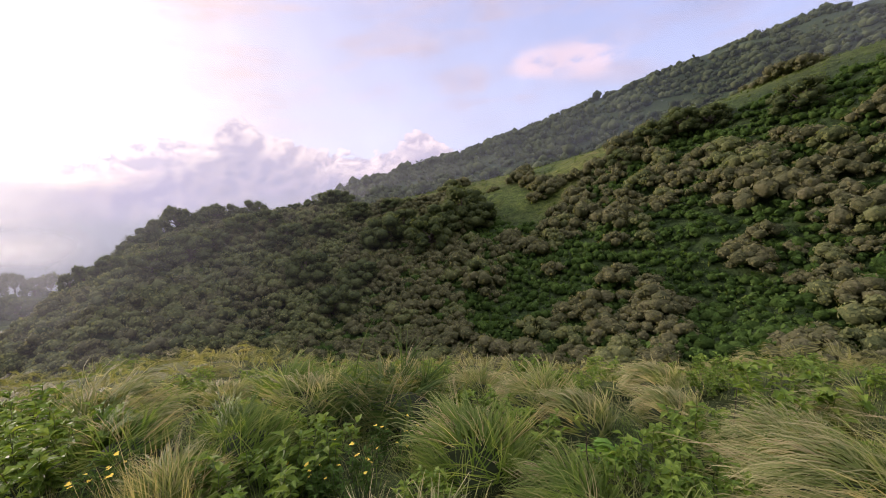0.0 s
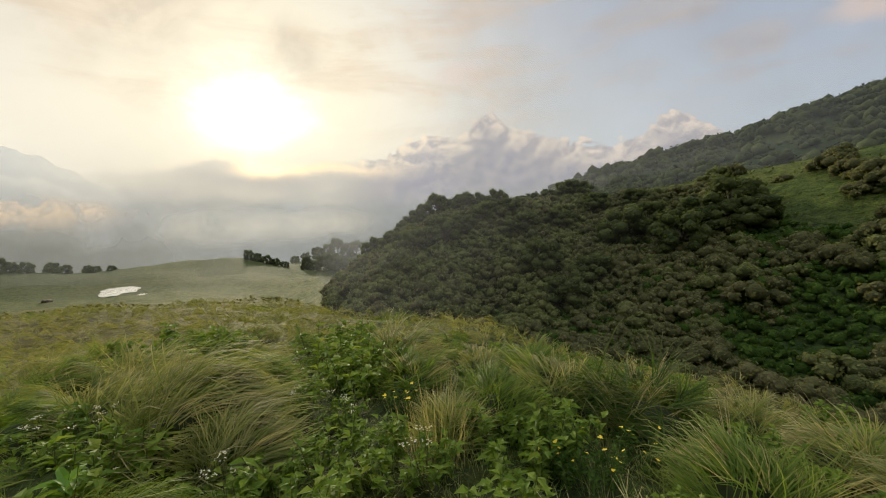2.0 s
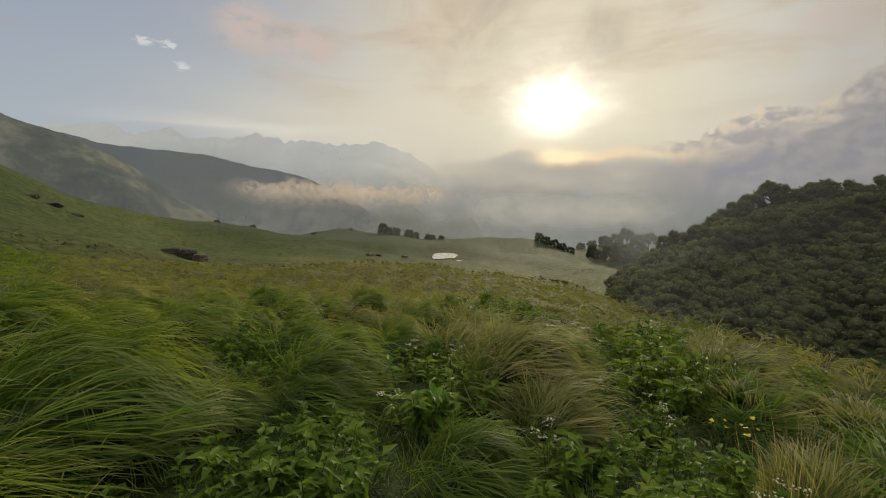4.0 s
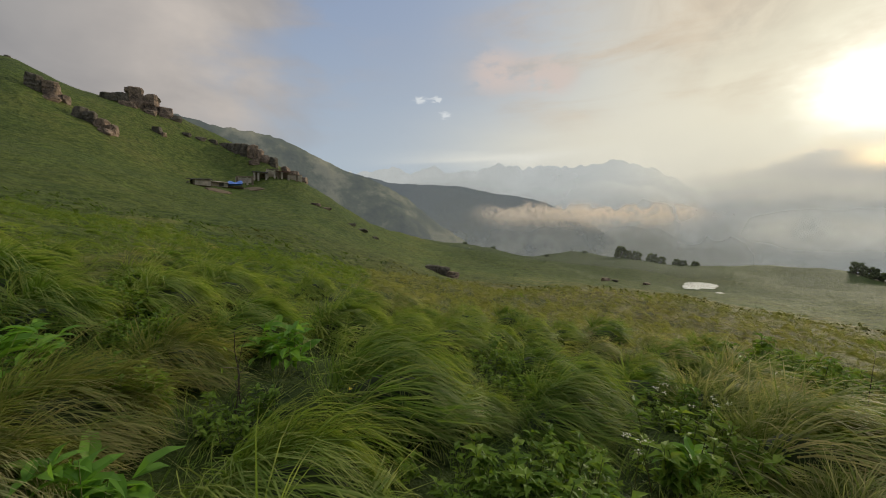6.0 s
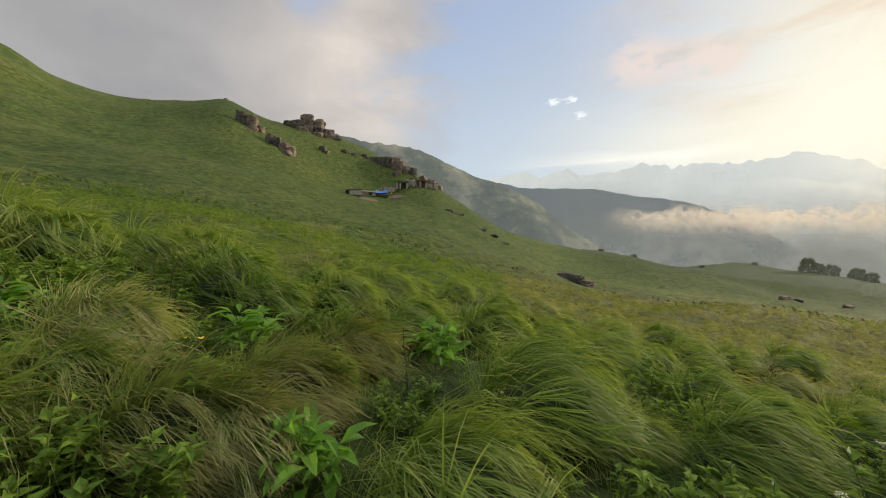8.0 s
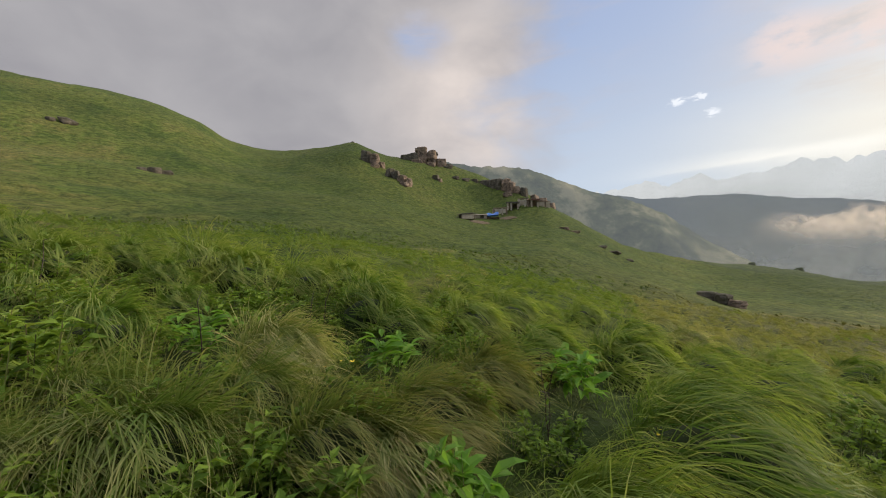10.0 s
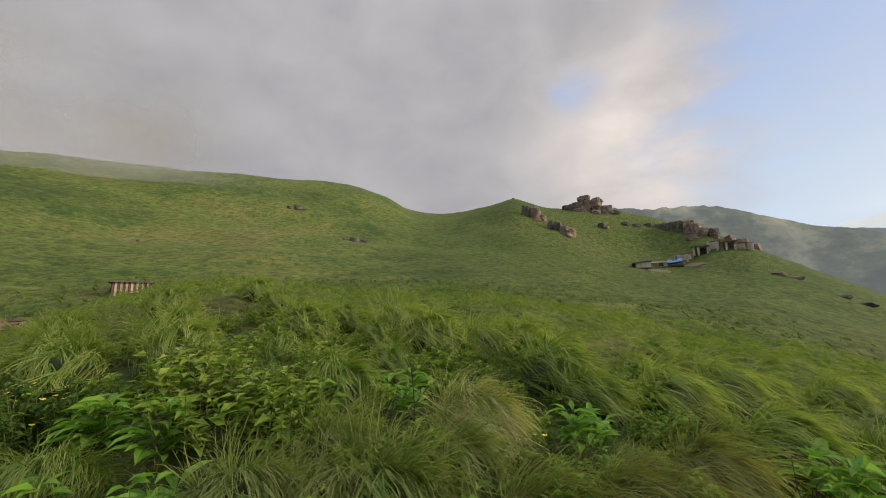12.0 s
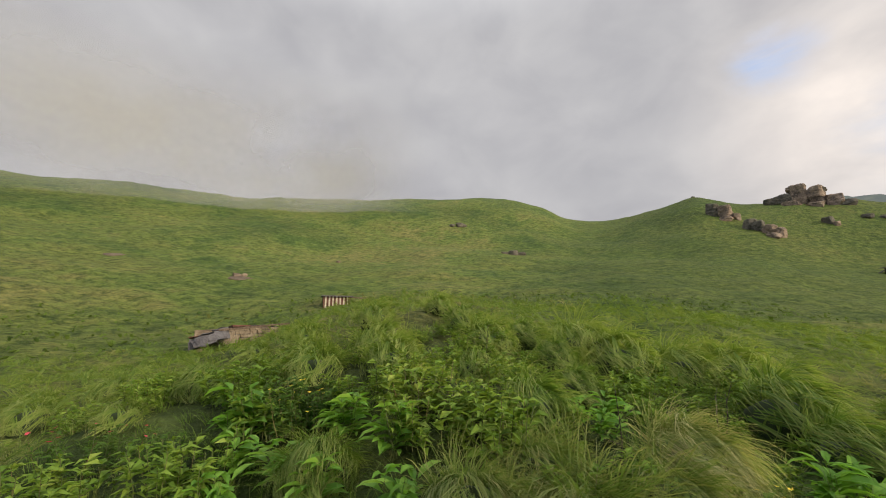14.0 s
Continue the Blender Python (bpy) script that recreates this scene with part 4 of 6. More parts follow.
# ------------------------------------------------------------- meadow grass
def mop(rng, n, length, width, high=0.40, wind=0.8, lift=0.06, top=75, segs=3, strand=7):
    """Long blades combed over a dome of unit width in loose strands, hanging down its sides."""
    w = aim(15)
    w = np.array([w.x, w.y, 0.0])
    m = max(1, n // strand)
    which = rng.integers(0, m, n)
    phi = rng.uniform(0, 2 * np.pi, m)[which] + rng.normal(0, 0.09, n)
    alpha = np.radians(top) * np.sqrt(rng.uniform(0, 1, m))[which] + rng.normal(0, 0.05, n)
    axes = np.array([0.42, 0.42, high])
    u = np.stack([np.sin(alpha) * np.cos(phi), np.sin(alpha) * np.sin(phi), np.cos(alpha)], -1)
    out = np.stack([np.cos(phi), np.sin(phi), np.zeros(n)], -1)
    d = out * 0.55 + wind * 1.7 * w + (rng.normal(0, 0.42, (m, 3))[which] + rng.normal(0, 0.16, (n, 3))) * [1, 1, 0.3]
    p = u * axes * rng.uniform(0.86, 1.0, n)[:, None]
    ln = (length * rng.uniform(0.6, 1.15, m)[which] * rng.uniform(0.75, 1.05, n))[:, None]
    wd = width * rng.uniform(0.55, 1.3, n)
    spring = lift * (rng.uniform(0.0, 1.0, m)[which] * rng.uniform(0.7, 1.2, n))[:, None] ** 2
    rows = []
    for k in range(segs + 1):
        nrm = p / axes ** 2
        nrm /= np.linalg.norm(nrm, axis=1)[:, None]
        d = d - nrm * (np.sum(d * nrm, 1)[:, None])
        d /= np.linalg.norm(d, axis=1)[:, None] + 1e-6
        side = np.cross(d, nrm) + nrm * 0.3
        side /= np.linalg.norm(side, axis=1)[:, None]
        half = (wd * (1 - 0.7 * k / segs) * 0.5)[:, None]
        rows += [p - side * half, p + side * half] if k < segs else [p.copy()]
        p = p + d * ln / segs + nrm * (spring * (1.6 - k / segs)) + np.array([0, 0, -0.012]) * k
        d = d + np.array([0, 0, -0.22]) * k
    v = np.stack(rows, 1)
    v[:, :, 2] = np.maximum(v[:, :, 2], -0.05)
    m = 2 * segs + 1
    tri = []
    for k in range(segs - 1):
        a = 2 * k
        tri += [(a, a + 1, a + 3), (a, a + 3, a + 2)]
    tri += [(m - 3, m - 2, m - 1)]
    return v.reshape(-1, 3), (np.arange(n)[:, None, None] * m + np.array(tri)[None]).reshape(-1, 3)


def build_far_tufts():
    rng = np.random.default_rng(9)
    tuft, small = [], []
    for k in range(4):
        s = Soup()
        s.add(*mop(np.random.default_rng(200 + k), 46, 0.62, 0.018, 0.46, 0.8, 0.10, segs=2))
        s.add(*blades(np.random.default_rng(210 + k), 12, 0.30, 0.60, 0.013, 25, 80, 0.5, segs=2))
        tuft.append(s.arrays())
        s = Soup()
        s.add(*mop(np.random.default_rng(220 + k), 20, 0.60, 0.075, 0.40, 0.8, 0.10, segs=1))
        s.add(*blades(np.random.default_rng(230 + k), 8, 0.30, 0.55, 0.042, 30, 80, 0.4, segs=1))
        small.append(s.arrays())
    mid = free_places(rng, 15000, (-58, 238), (8.5, 26), 0.52, accept=lambda a, q, x, y: not (-60 < a < 44 and q > over_azimuth(BROW, a)[0] + 4))
    for key, share, label in (("l", (0.0, 0.45), "light green meadow grass in low tufts"), ("s", (0.45, 1.0), "straw-tipped meadow grass in low tufts")):
        rows = []
        for a, q, x, y in mid:
            u = 0.5 + 0.5 * noise.noise(Vector((x * 0.3, y * 0.3, 0))) + (0.22 if a < 115 else -0.28)
            if (u < 0.5) == (key == "l"):
                rows.append((x, y, float(ground_z(x, y)), rng.normal(0, 0.5), rng.uniform(0.45, 0.95), rng.integers(0, 4)))
        scatter(tuft, rows, "meadow_grass", MEADOW[key], label, "grass")
    far = free_places(rng, 12000, (44, 238), (26, 42), 1.0)
    for key, label in (("l", "light green grass tufts on the open hillside"), ("s", "straw-coloured grass tufts on the open meadow"), ("d", "dark green grass clumps on the open hillside")):
        rows = []
        for n, (a, q, x, y) in enumerate(far):
            u = 0.5 + 0.5 * noise.noise(Vector((x * 0.12, y * 0.12, 0))) + (0.25 if a < 112 else -0.22)
            mine = "d" if noise.noise(Vector((x * 0.22, y * 0.22, 4))) + 0.3 * noise.noise(Vector((x * 0.6, y * 0.6, 2))) > 0.46 else ("l" if u < 0.5 else "s")
            if mine == key:
                rows.append((x, y, float(ground_z(x, y)) - 0.05, rng.normal(0, 0.5), rng.uniform(0.45, 0.95), rng.integers(0, 4)))
        scatter(small, rows, "hillside_grass", FAR_GRASS[key], label, "grass")
    shoulder = free_places(rng, 9000, (-58, 46), (24, 86), 1.0)
    rows = [(x, y, float(ground_z(x, y)) - 0.05, rng.normal(0, 0.5), rng.uniform(0.6, 1.3), rng.integers(0, 4)) for a, q, x, y in shoulder]
    scatter(small, rows, "hillside_grass", FAR_GRASS["l"], "bright green grass on the sunlit shoulder", "grass")


build_far_tufts()


def build_near_grass():
    rng = np.random.default_rng(19)
    tuft = [blades(np.random.default_rng(260 + k), 40, 0.15, 0.34, 0.006, 28, 85, 0.5, segs=2) for k in range(5)]
    spots = free_places(rng, 9000, (-60, 240), (1.0, 8.8), 0.30)
    for key, label in (("g", "short green grass between the tussocks"), ("s", "short straw-tipped grass between the tussocks")):
        rows = [(x, y, float(ground_z(x, y)), rng.normal(0, 0.6), rng.uniform(0.6, 1.3), rng.integers(0, 5)) for a, q, x, y in spots
                if (noise.noise(Vector((x * 0.8, y * 0.8, 5))) + (0.2 if a < 60 else -0.25) < 0.0) == (key == "g")]
        scatter(tuft, rows, "short_grass", GRASS[key], label, "grass")


build_near_grass()

# azimuth, distance, width of the large tussocks, by look
TUSSOCKS = {
    "s": [(62.8, 4.76, 1.9), (70.5, 6.3, 1.5), (-11.2, 5.4, 1.2), (-16.8, 5.05, 1.2), (-3.5, 6.5, 1.1), (-37.5, 4.35, 1.2), (32.5, 3.97, 0.9), (-27.7, 5.45, 1.0), (-42.9, 5.85, 1.0), (18.4, 5.48, 1.3),
          (37.9, 6.33, 1.5), (-41.7, 3.63, 1.3), (58.7, 4.06, 1.2), (66.8, 6.35, 1.4), (68.0, 7.79, 1.7), (150.8, 3.03, 0.9), (162.9, 4.52, 1.2)],
    "g": [(57.9, 5.91, 1.5), (-2.2, 3.73, 1.3), (20.4, 5.81, 1.4), (25.5, 4.53, 1.2), (-14.1, 3.18, 1.0), (87.2, 5.34, 1.7), (78.4, 6.45, 1.2), (37.1, 5.2, 1.1), (82.2, 10.8, 1.4), (111.8, 4.12, 2.0),
          (88.6, 4.73, 1.4), (91.4, 6.88, 1.3), (70.2, 3.0, 1.1), (118.4, 7.19, 1.6), (179.1, 5.08, 1.2), (128.7, 5.95, 1.5), (147.2, 6.16, 1.3), (204.8, 4.59, 1.0), (150.9, 7.07, 1.7)],
    "l": [(91.9, 9.17, 1.4), (99.4, 4.59, 0.9), (116.7, 6.84, 1.8), (102.7, 7.06, 1.5), (124.6, 2.64, 1.5), (131.8, 8.07, 1.6), (165.6, 7.97, 1.7), (137.6, 6.99, 1.5), (181.8, 8.1, 1.5), (169.7, 8.43, 1.7),
          (195.8, 7.73, 1.4), (158.6, 8.41, 1.6), (194.7, 6.58, 1.3), (204.2, 6.9, 1.2), (153.3, 8.74, 1.8)],
    "d": [(6.5, 5.26, 1.7), (13.0, 5.46, 1.5)],
    "b": [(145.9, 3.67, 1.3), (136.5, 4.65, 1.2), (157.5, 3.2, 1.3)],
    "w": [(176.5, 3.37, 1.4), (182.4, 3.41, 1.0), (180.2, 3.97, 1.0), (189.6, 3.46, 1.0), (166.8, 3.89, 1.1)],
}
TUSSOCK_LABEL = {"s": "drooping straw-tipped grass tussock on the meadow", "g": "windswept green grass tussock on the meadow", "l": "light green mop-like grass tussock on the meadow",
                 "d": "dark green upright grass tussock on the meadow", "b": "browning matted grass tussock on the meadow", "w": "grey-green tangled grass tussock on the meadow"}
HERBS = [(46.2, 6.53, 1.3), (64.9, 9.39, 1.5), (68.0, 8.43, 1.3), (53.7, 3.75, 0.7), (37.7, 3.3, 0.7), (18.6, 4.15, 0.9), (-30.8, 4.22, 0.9), (-22.5, 3.54, 0.8), (-39.4, 5.8, 1.2), (42.0, 5.57, 1.1), (-32.4, 3.32, 0.7),
         (-4.5, 4.9, 0.7), (72.8, 4.3, 1.1), (63.6, 8.69, 1.3), (61.3, 3.66, 0.8), (45.0, 3.5, 0.8), (23.9, 3.64, 0.9), (60.7, 8.98, 1.3), (46.5, 8.16, 1.4), (90.0, 7.19, 0.8), (90.1, 3.09, 0.9), (99.1, 2.99, 0.7),
         (140.0, 6.82, 0.9), (95.6, 3.29, 0.9), (169.1, 3.17, 0.8), (163.5, 5.82, 0.8), (184.8, 4.34, 1.1)]
HERBS_UPHILL = [(185.9, 3.24, 0.7), (175.0, 3.81, 0.8), (193.4, 5.12, 1.0), (209.2, 6.0, 1.0), (192.4, 4.55, 0.9), (211.0, 6.65, 1.1), (226.5, 5.73, 1.0), (183.7, 7.72, 1.0), (163.8, 6.81, 0.9), (217.2, 5.25, 1.0)]
YELLOWS = [(7.6, 4.26, 0.6), (18.1, 3.69, 0.5), (14.5, 3.57, 0.6), (156.8, 4.53, 0.3), (205.6, 5.9, 0.9), (206.6, 5.7, 0.9), (204.8, 5.6, 0.8), (38.0, 4.6, 0.4), (30.5, 4.3, 0.4), (115.0, 4.2, 0.3), (126.7, 6.0, 0.3)]
BROADS = [(143.8, 2.78, 0.6), (124.4, 4.99, 0.6), (149.5, 4.91, 0.6), (127.3, 5.29, 0.7), (146.9, 2.81, 0.45), (169.2, 5.36, 0.5), (173.7, 5.36, 0.45), (197.3, 4.51, 0.55), (212.4, 5.85, 0.8), (198.1, 3.72, 0.5), (201.6, 5.02, 0.5),
          (170.7, 4.91, 0.4), (148.3, 5.31, 0.5), (202.8, 5.14, 0.45), (212.2, 5.2, 0.5), (215.3, 4.82, 0.5), (74.0, 4.1, 0.5), (-20.0, 4.0, 0.45), (209.0, 4.9, 0.55), (206.0, 4.3, 0.5)]
STEMS = [(129.8, 4.08, 0.75), (171.5, 4.07, 0.8), (158.7, 5.08, 0.75), (130.7, 3.74, 0.7), (157.7, 5.76, 0.8), (58.0, 8.2, 0.9), (-16.0, 3.4, 0.7), (47.0, 5.0, 0.8), (183.0, 6.3, 0.8), (-34.0, 4.6, 0.8)]
REDS = [(224.9, 6.73, 0.8), (219.3, 6.15, 0.6), (225.3, 5.35, 0.5), (100.2, 4.4, 0.2), (150.5, 3.3, 0.25)]
UMBELS = [(64.0, 8.0, 0.4), (80.2, 3.9, 0.4), (72.0, 4.9, 0.4), (52.5, 4.9, 0.35), (46.0, 4.2, 0.4), (77.0, 5.6, 0.4), (36.0, 3.1, 0.4), (60.0, 3.2, 0.4)]
DRY = [(34.0, 3.59, 0.7)]
TAKEN = []


def put(kind, az, r, size, sink=0.0):
    x, y, z = at(az, r)
    TAKEN.append((x, y))
    return pose(x, y, z - sink, 0, 0, (az * 37.7 + r * 91.3) % 40 - 20) @ Matrix.Diagonal((size, size, size, 1))


def tussock_mesh(seed, n, width, key):
    """The long blades of one tussock, one unit wide, with dry tips."""
    rng = np.random.default_rng(seed)
    s = Soup()
    long, short = int(n * 0.90), int(n * 0.10)
    high = {"b": 0.36, "w": 0.38, "l": 0.46, "d": 0.50}.get(key, 0.50)
    s.add(*mop(rng, long, 0.50, width, high, {"b": 1.2, "w": 0.7, "d": 0.25, "l": 0.6}.get(key, 0.8), 0.11 if key in "bwd" else 0.08))
    s.add(*blades(rng, short, 0.36, 0.50, width, 25, 85, 0.6))
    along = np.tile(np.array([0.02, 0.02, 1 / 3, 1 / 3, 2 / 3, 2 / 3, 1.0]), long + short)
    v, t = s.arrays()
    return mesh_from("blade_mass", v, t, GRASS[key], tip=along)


def seed_mesh(seed, n):
    rng = np.random.default_rng(seed)
    v, t = mop(rng, n, 0.42, 0.0062, 0.52, 1.0, 0.15, 55)
    return mesh_from("seed_plume", v, t, M_SEED)


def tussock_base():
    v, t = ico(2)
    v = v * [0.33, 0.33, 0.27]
    # dome added under the blades, coloured as the shade between them
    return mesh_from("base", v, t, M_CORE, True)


FINE = {k: [tussock_mesh(300 + 7 * n + ord(k), 1350, 0.0085, k) for n in range(2)] for k in TUSSOCKS}
COARSE = {k: [tussock_mesh(400 + 7 * n + ord(k), 620, 0.0120, k) for n in range(2)] for k in TUSSOCKS}
SEEDS = [seed_mesh(350 + n, 150) for n in range(2)]
BASE = tussock_base()


def tussock(key, az, r, width, n):
    ob = tagged(new("grass_tussock"), TUSSOCK_LABEL[key], "grass tussock", "tussocks on the meadow")
    ob.matrix_world = put("tussock", az, r, width * 0.84)
    tagged(part("blade_mass", (FINE if r < 4.9 else COARSE)[key][n % 2], ob), kind="stuff")
    part("base", BASE, ob, "tussock base coloured dark for inner shade")
    if key == "s" or (n % 3 == 0 and az < 80):
        tagged(part("seed_plume", SEEDS[n % 2], ob, "dry pale seed heads"), kind="stuff")


def build_tussocks():
    n = 0
    for key, rows in TUSSOCKS.items():
        for az, r, w in rows:
            tussock(key, az, r, w, n)
            n += 1
    rng = np.random.default_rng(12)
    # others between them
    extra = free_places(rng, 2500, (-58, 238), (1.5, 10.5), 0.98, TAKEN + [tuple(polar(a, q)[:2]) for rows in (HERBS, HERBS_UPHILL, BROADS) for a, q, _ in rows])
    for a, q, x, y in extra[:185]:
        if a < 44 and q > 6.5:
            continue
        key = rng.choice(list("sssssl" if a < 60 else "ggglls" if a < 130 else "gglllw"))
        tussock(key, a, q, rng.uniform(0.75, 1.25), n)
        n += 1


build_tussocks()


# ------------------------------------------------------------- herbs and flowers
def herb_meshes(seed, n_stems, per, leaf, width, spread=0.42, height=0.5):
    rng = np.random.default_rng(seed)
    st, lf, tips = Soup(), Soup(), []
    for _ in range(n_stems):
        a, q = rng.uniform(0, 6.28), spread * np.sqrt(rng.uniform(0, 1))
        b = np.array([np.cos(a) * q, np.sin(a) * q, -0.03])
        top = b + np.array([np.cos(a) * 0.12, np.sin(a) * 0.12, 0]) * rng.uniform(0, 1.5) + np.array([rng.normal(0, 0.04), rng.normal(0, 0.04), height * rng.uniform(0.55, 1.1)])
        midp = (b + top) / 2 + rng.normal(0, 0.02, 3)
        st.add(*stalk([b, midp, top], 0.005, 0.003, 3))
        s = rng.uniform(0.2, 1.0, per)[:, None]
        p = b + (top - b) * s
        th = rng.uniform(0, 6.28, per)
        out = np.stack([np.cos(th), np.sin(th), rng.uniform(-0.1, 0.9, per)], -1)
        lf.add(*leaves(p, out, leaf, width, rng, plain=leaf < 0.2))
        tips.append(top)
    return st.mesh("stem", M_STEM), lf, tips


def flower_mesh(seed, mat, size, petals=6):
    rng = np.random.default_rng(seed)
    th = np.arange(petals) * 6.283 / petals
    out = np.stack([np.cos(th), np.sin(th), np.full(petals, 0.35)], -1)
    v, t = leaves(np.zeros((petals, 3)), out, size, size * 0.7, rng, 0.1, 0.1)
    return mesh_from("flower", v, t, mat)


YELLOW_FLOWER, RED_FLOWER = flower_mesh(1, M_YELLOW, 0.024), flower_mesh(2, M_RED, 0.028, 9)


def herb_kind(seed, kind):
    """One plant with its parts, of unit size, at the origin."""
    if kind == "herb":
        st, lf, tips = herb_meshes(seed, 24, 19, 0.125, 0.068)
        return st, lf.mesh("foliage", M_HERB), tips
    if kind == "flower":
        st, lf, tips = herb_meshes(seed, 22, 15, 0.12, 0.05, 0.38, 0.6)
        return st, lf.mesh("foliage", M_FERN), tips
    st, lf, tips = herb_meshes(seed, 5, 10, 0.42, 0.15, 0.16, 0.85)
    return st, lf.mesh("foliage", M_BROAD), tips


KINDS = {(k, n): herb_kind(700 + 13 * n + len(k), k) for k in ("herb", "flower", "broad") for n in range(3)}


def plant(name, kind, n, az, r, size, label, category, group, flower=None, share=0.0):
    st, lf, tips = KINDS[(kind, n % 3)]
    ob = tagged(new(name), label, category, group)
    ob.matrix_world = put(kind, az, r, size)
    tagged(part("stem", st, ob), kind="stuff")
    tagged(part("foliage", lf, ob), kind="stuff")
    if flower:
        rng = np.random.default_rng(n)
        for tip in tips:
            if rng.uniform() < share:
                f = part("flower", flower, ob)
                k = rng.uniform(0.7, 1.2) / size
                f.matrix_local = pose(tip[0], tip[1], tip[2] + 0.02, rng.uniform(-25, 25), rng.uniform(-25, 25), rng.uniform(0, 360)) @ Matrix.Diagonal((k, k, k, 1))


def build_herbs():
    n = 0
    for az, r, w in HERBS + HERBS_UPHILL:
        plant("herb_clump", "herb", n, az, r, w, "leafy dark green herb clump among grass tussocks", "herb", "herb clumps")
        n += 1
    for az, r, w in YELLOWS:
        plant("yellow_wildflower", "flower", n, az, r, max(w, 0.5), "leafy wildflower with small yellow blooms in grass", "wildflower", "yellow wildflowers", YELLOW_FLOWER, 0.32)
        n += 1
    for az, r, w in REDS:
        plant("red_wildflower", "flower", n, az, r, max(w, 0.4), "leafy wildflower with dull red heads in grass", "wildflower", "red wildflowers", RED_FLOWER, 0.3)
        n += 1
    for az, r, w in BROADS:
        plant("broadleaf_plant", "broad", n, az, r, w, "bright green plant with long broad leaves", "plant", "broadleaf plants")
        n += 1
    rng = np.random.default_rng(17)
    spots = free_places(rng, 2600, (140, 238), (1.8, 8.5), 0.5, TAKEN[-120:])[:62] + free_places(rng, 3000, (-58, 140), (1.6, 8.0), 0.72, TAKEN)[:92]
    for a, q, x, y in spots:
        plant("herb_clump", "herb", n, a, q, rng.uniform(0.45, 0.85), "leafy dark green herb clump among grass tussocks", "herb", "herb clumps")
        n += 1


build_herbs()


def build_stems():
    for n, (az, r, h) in enumerate(STEMS):
        rng = np.random.default_rng(900 + n)
        s, lf = Soup(), Soup()
        p = [np.zeros(3)]
        for k in range(4):
            p.append(p[-1] + np.array([rng.normal(0, 0.03), rng.normal(0, 0.03), h / 4]))
        s.add(*stalk(p, 0.007, 0.003, 4))
        for k in range(5):
            b = p[1 + k % 4]
            e = b + np.array([rng.normal(0, 0.09), rng.normal(0, 0.09), rng.uniform(0.03, 0.14)])
            s.add(*stalk([b, e], 0.003, 0.0015, 3))
            lf.add(*leaves(np.array([e]), rng.normal(0, 1, (1, 3)) + (0, 0, 0.6), 0.06, 0.025, rng))
        ob = tagged(new("dead_stalk", s.mesh("dead_stalk", M_DEAD)), "thin dark weed stalk with few withered leaves", "weed stalk", "weed stalks")
        ob.matrix_world = put("stem", az, r, 1.0, 0.04)
        tagged(part("foliage", lf.mesh("foliage", M_HERB), ob), kind="stuff")
    for n, (az, r, h) in enumerate(UMBELS):
        rng = np.random.default_rng(950 + n)
        s, fl = Soup(), Soup()
        for k in range(5):
            a = rng.uniform(0, 6.28)
            top = np.array([np.cos(a) * 0.12, np.sin(a) * 0.12, 0.0]) * rng.uniform(0.2, 1.4) + (0, 0, h * rng.uniform(0.9, 1.4))
            s.add(*stalk([(0, 0, -0.03), top * 0.5, top], 0.004, 0.002, 3))
            th = rng.uniform(0, 6.28, 14)
            q = 0.04 * np.sqrt(rng.uniform(0, 1, 14))
            pp = top + np.stack([np.cos(th) * q, np.sin(th) * q, rng.uniform(0, 0.012, 14)], -1)
            fl.add(*leaves(pp, rng.normal(0, 1, (14, 3)) + (0, 0, 0.4), 0.014, 0.012, rng))
        ob = tagged(new("white_wildflower", s.mesh("white_wildflower", M_STEM)), "thin-stemmed wildflower with flat white heads", "wildflower", "white wildflowers")
        ob.matrix_world = put("umbel", az, r, 1.0, 0.0)
        tagged(part("flower_head", fl.mesh("flower_head", M_WHITE), ob, "small white flower heads"), kind="stuff")
    for az, r, w in DRY:
        rng = np.random.default_rng(990)
        v, t = blades(rng, 130, 0.28, 0.75, 0.007, 10, 28, 0.2)
        ob = tagged(new("dry_grass", mesh_from("dry_grass", v, t, M_SEED)), "upright tuft of dry straw-brown grass stalks", "grass")
        ob.matrix_world = put("dry", az, r, 1.0)


build_stems()

# ------------------------------------------------------------- rock, stone and huts
def mat_rock(name, stops):
    m, t, out = material(name)
    pos = object_coords(t)
    mp = t.nodes.new("ShaderNodeMapping")
    mp.inputs["Scale"].default_value = (0.75, 0.75, 0.55)
    t.links.new(pos, mp.inputs[0])
    a, b = tex_noise(t, mp.outputs[0], 1.1, 6, 0.65), tex_noise(t, pos, 3.5, 6, 0.7)
    col = ramp(t, (a * 0.75 + b * 0.45 - 0.1).clip(), stops)
    principled(t, out, col, 0.9, bump(t, a * 0.7 + b * 0.5, 1.0, 0.4), 0.2)
    return m


M_ROCK = mat_rock("weathered brown rock", [(0.25, (0.030, 0.026, 0.022)), (0.42, (0.13, 0.10, 0.078)), (0.55, (0.26, 0.19, 0.135)), (0.8, (0.40, 0.32, 0.24))])
M_ROCK_DARK = mat_rock("dark grey-brown rock", [(0.25, (0.030, 0.028, 0.022)), (0.5, (0.105, 0.092, 0.070)), (0.8, (0.24, 0.20, 0.15))])
M_STONE = mat_rock("tan wall stone", [(0.25, (0.07, 0.055, 0.04)), (0.5, (0.19, 0.145, 0.10)), (0.8, (0.36, 0.29, 0.21))])
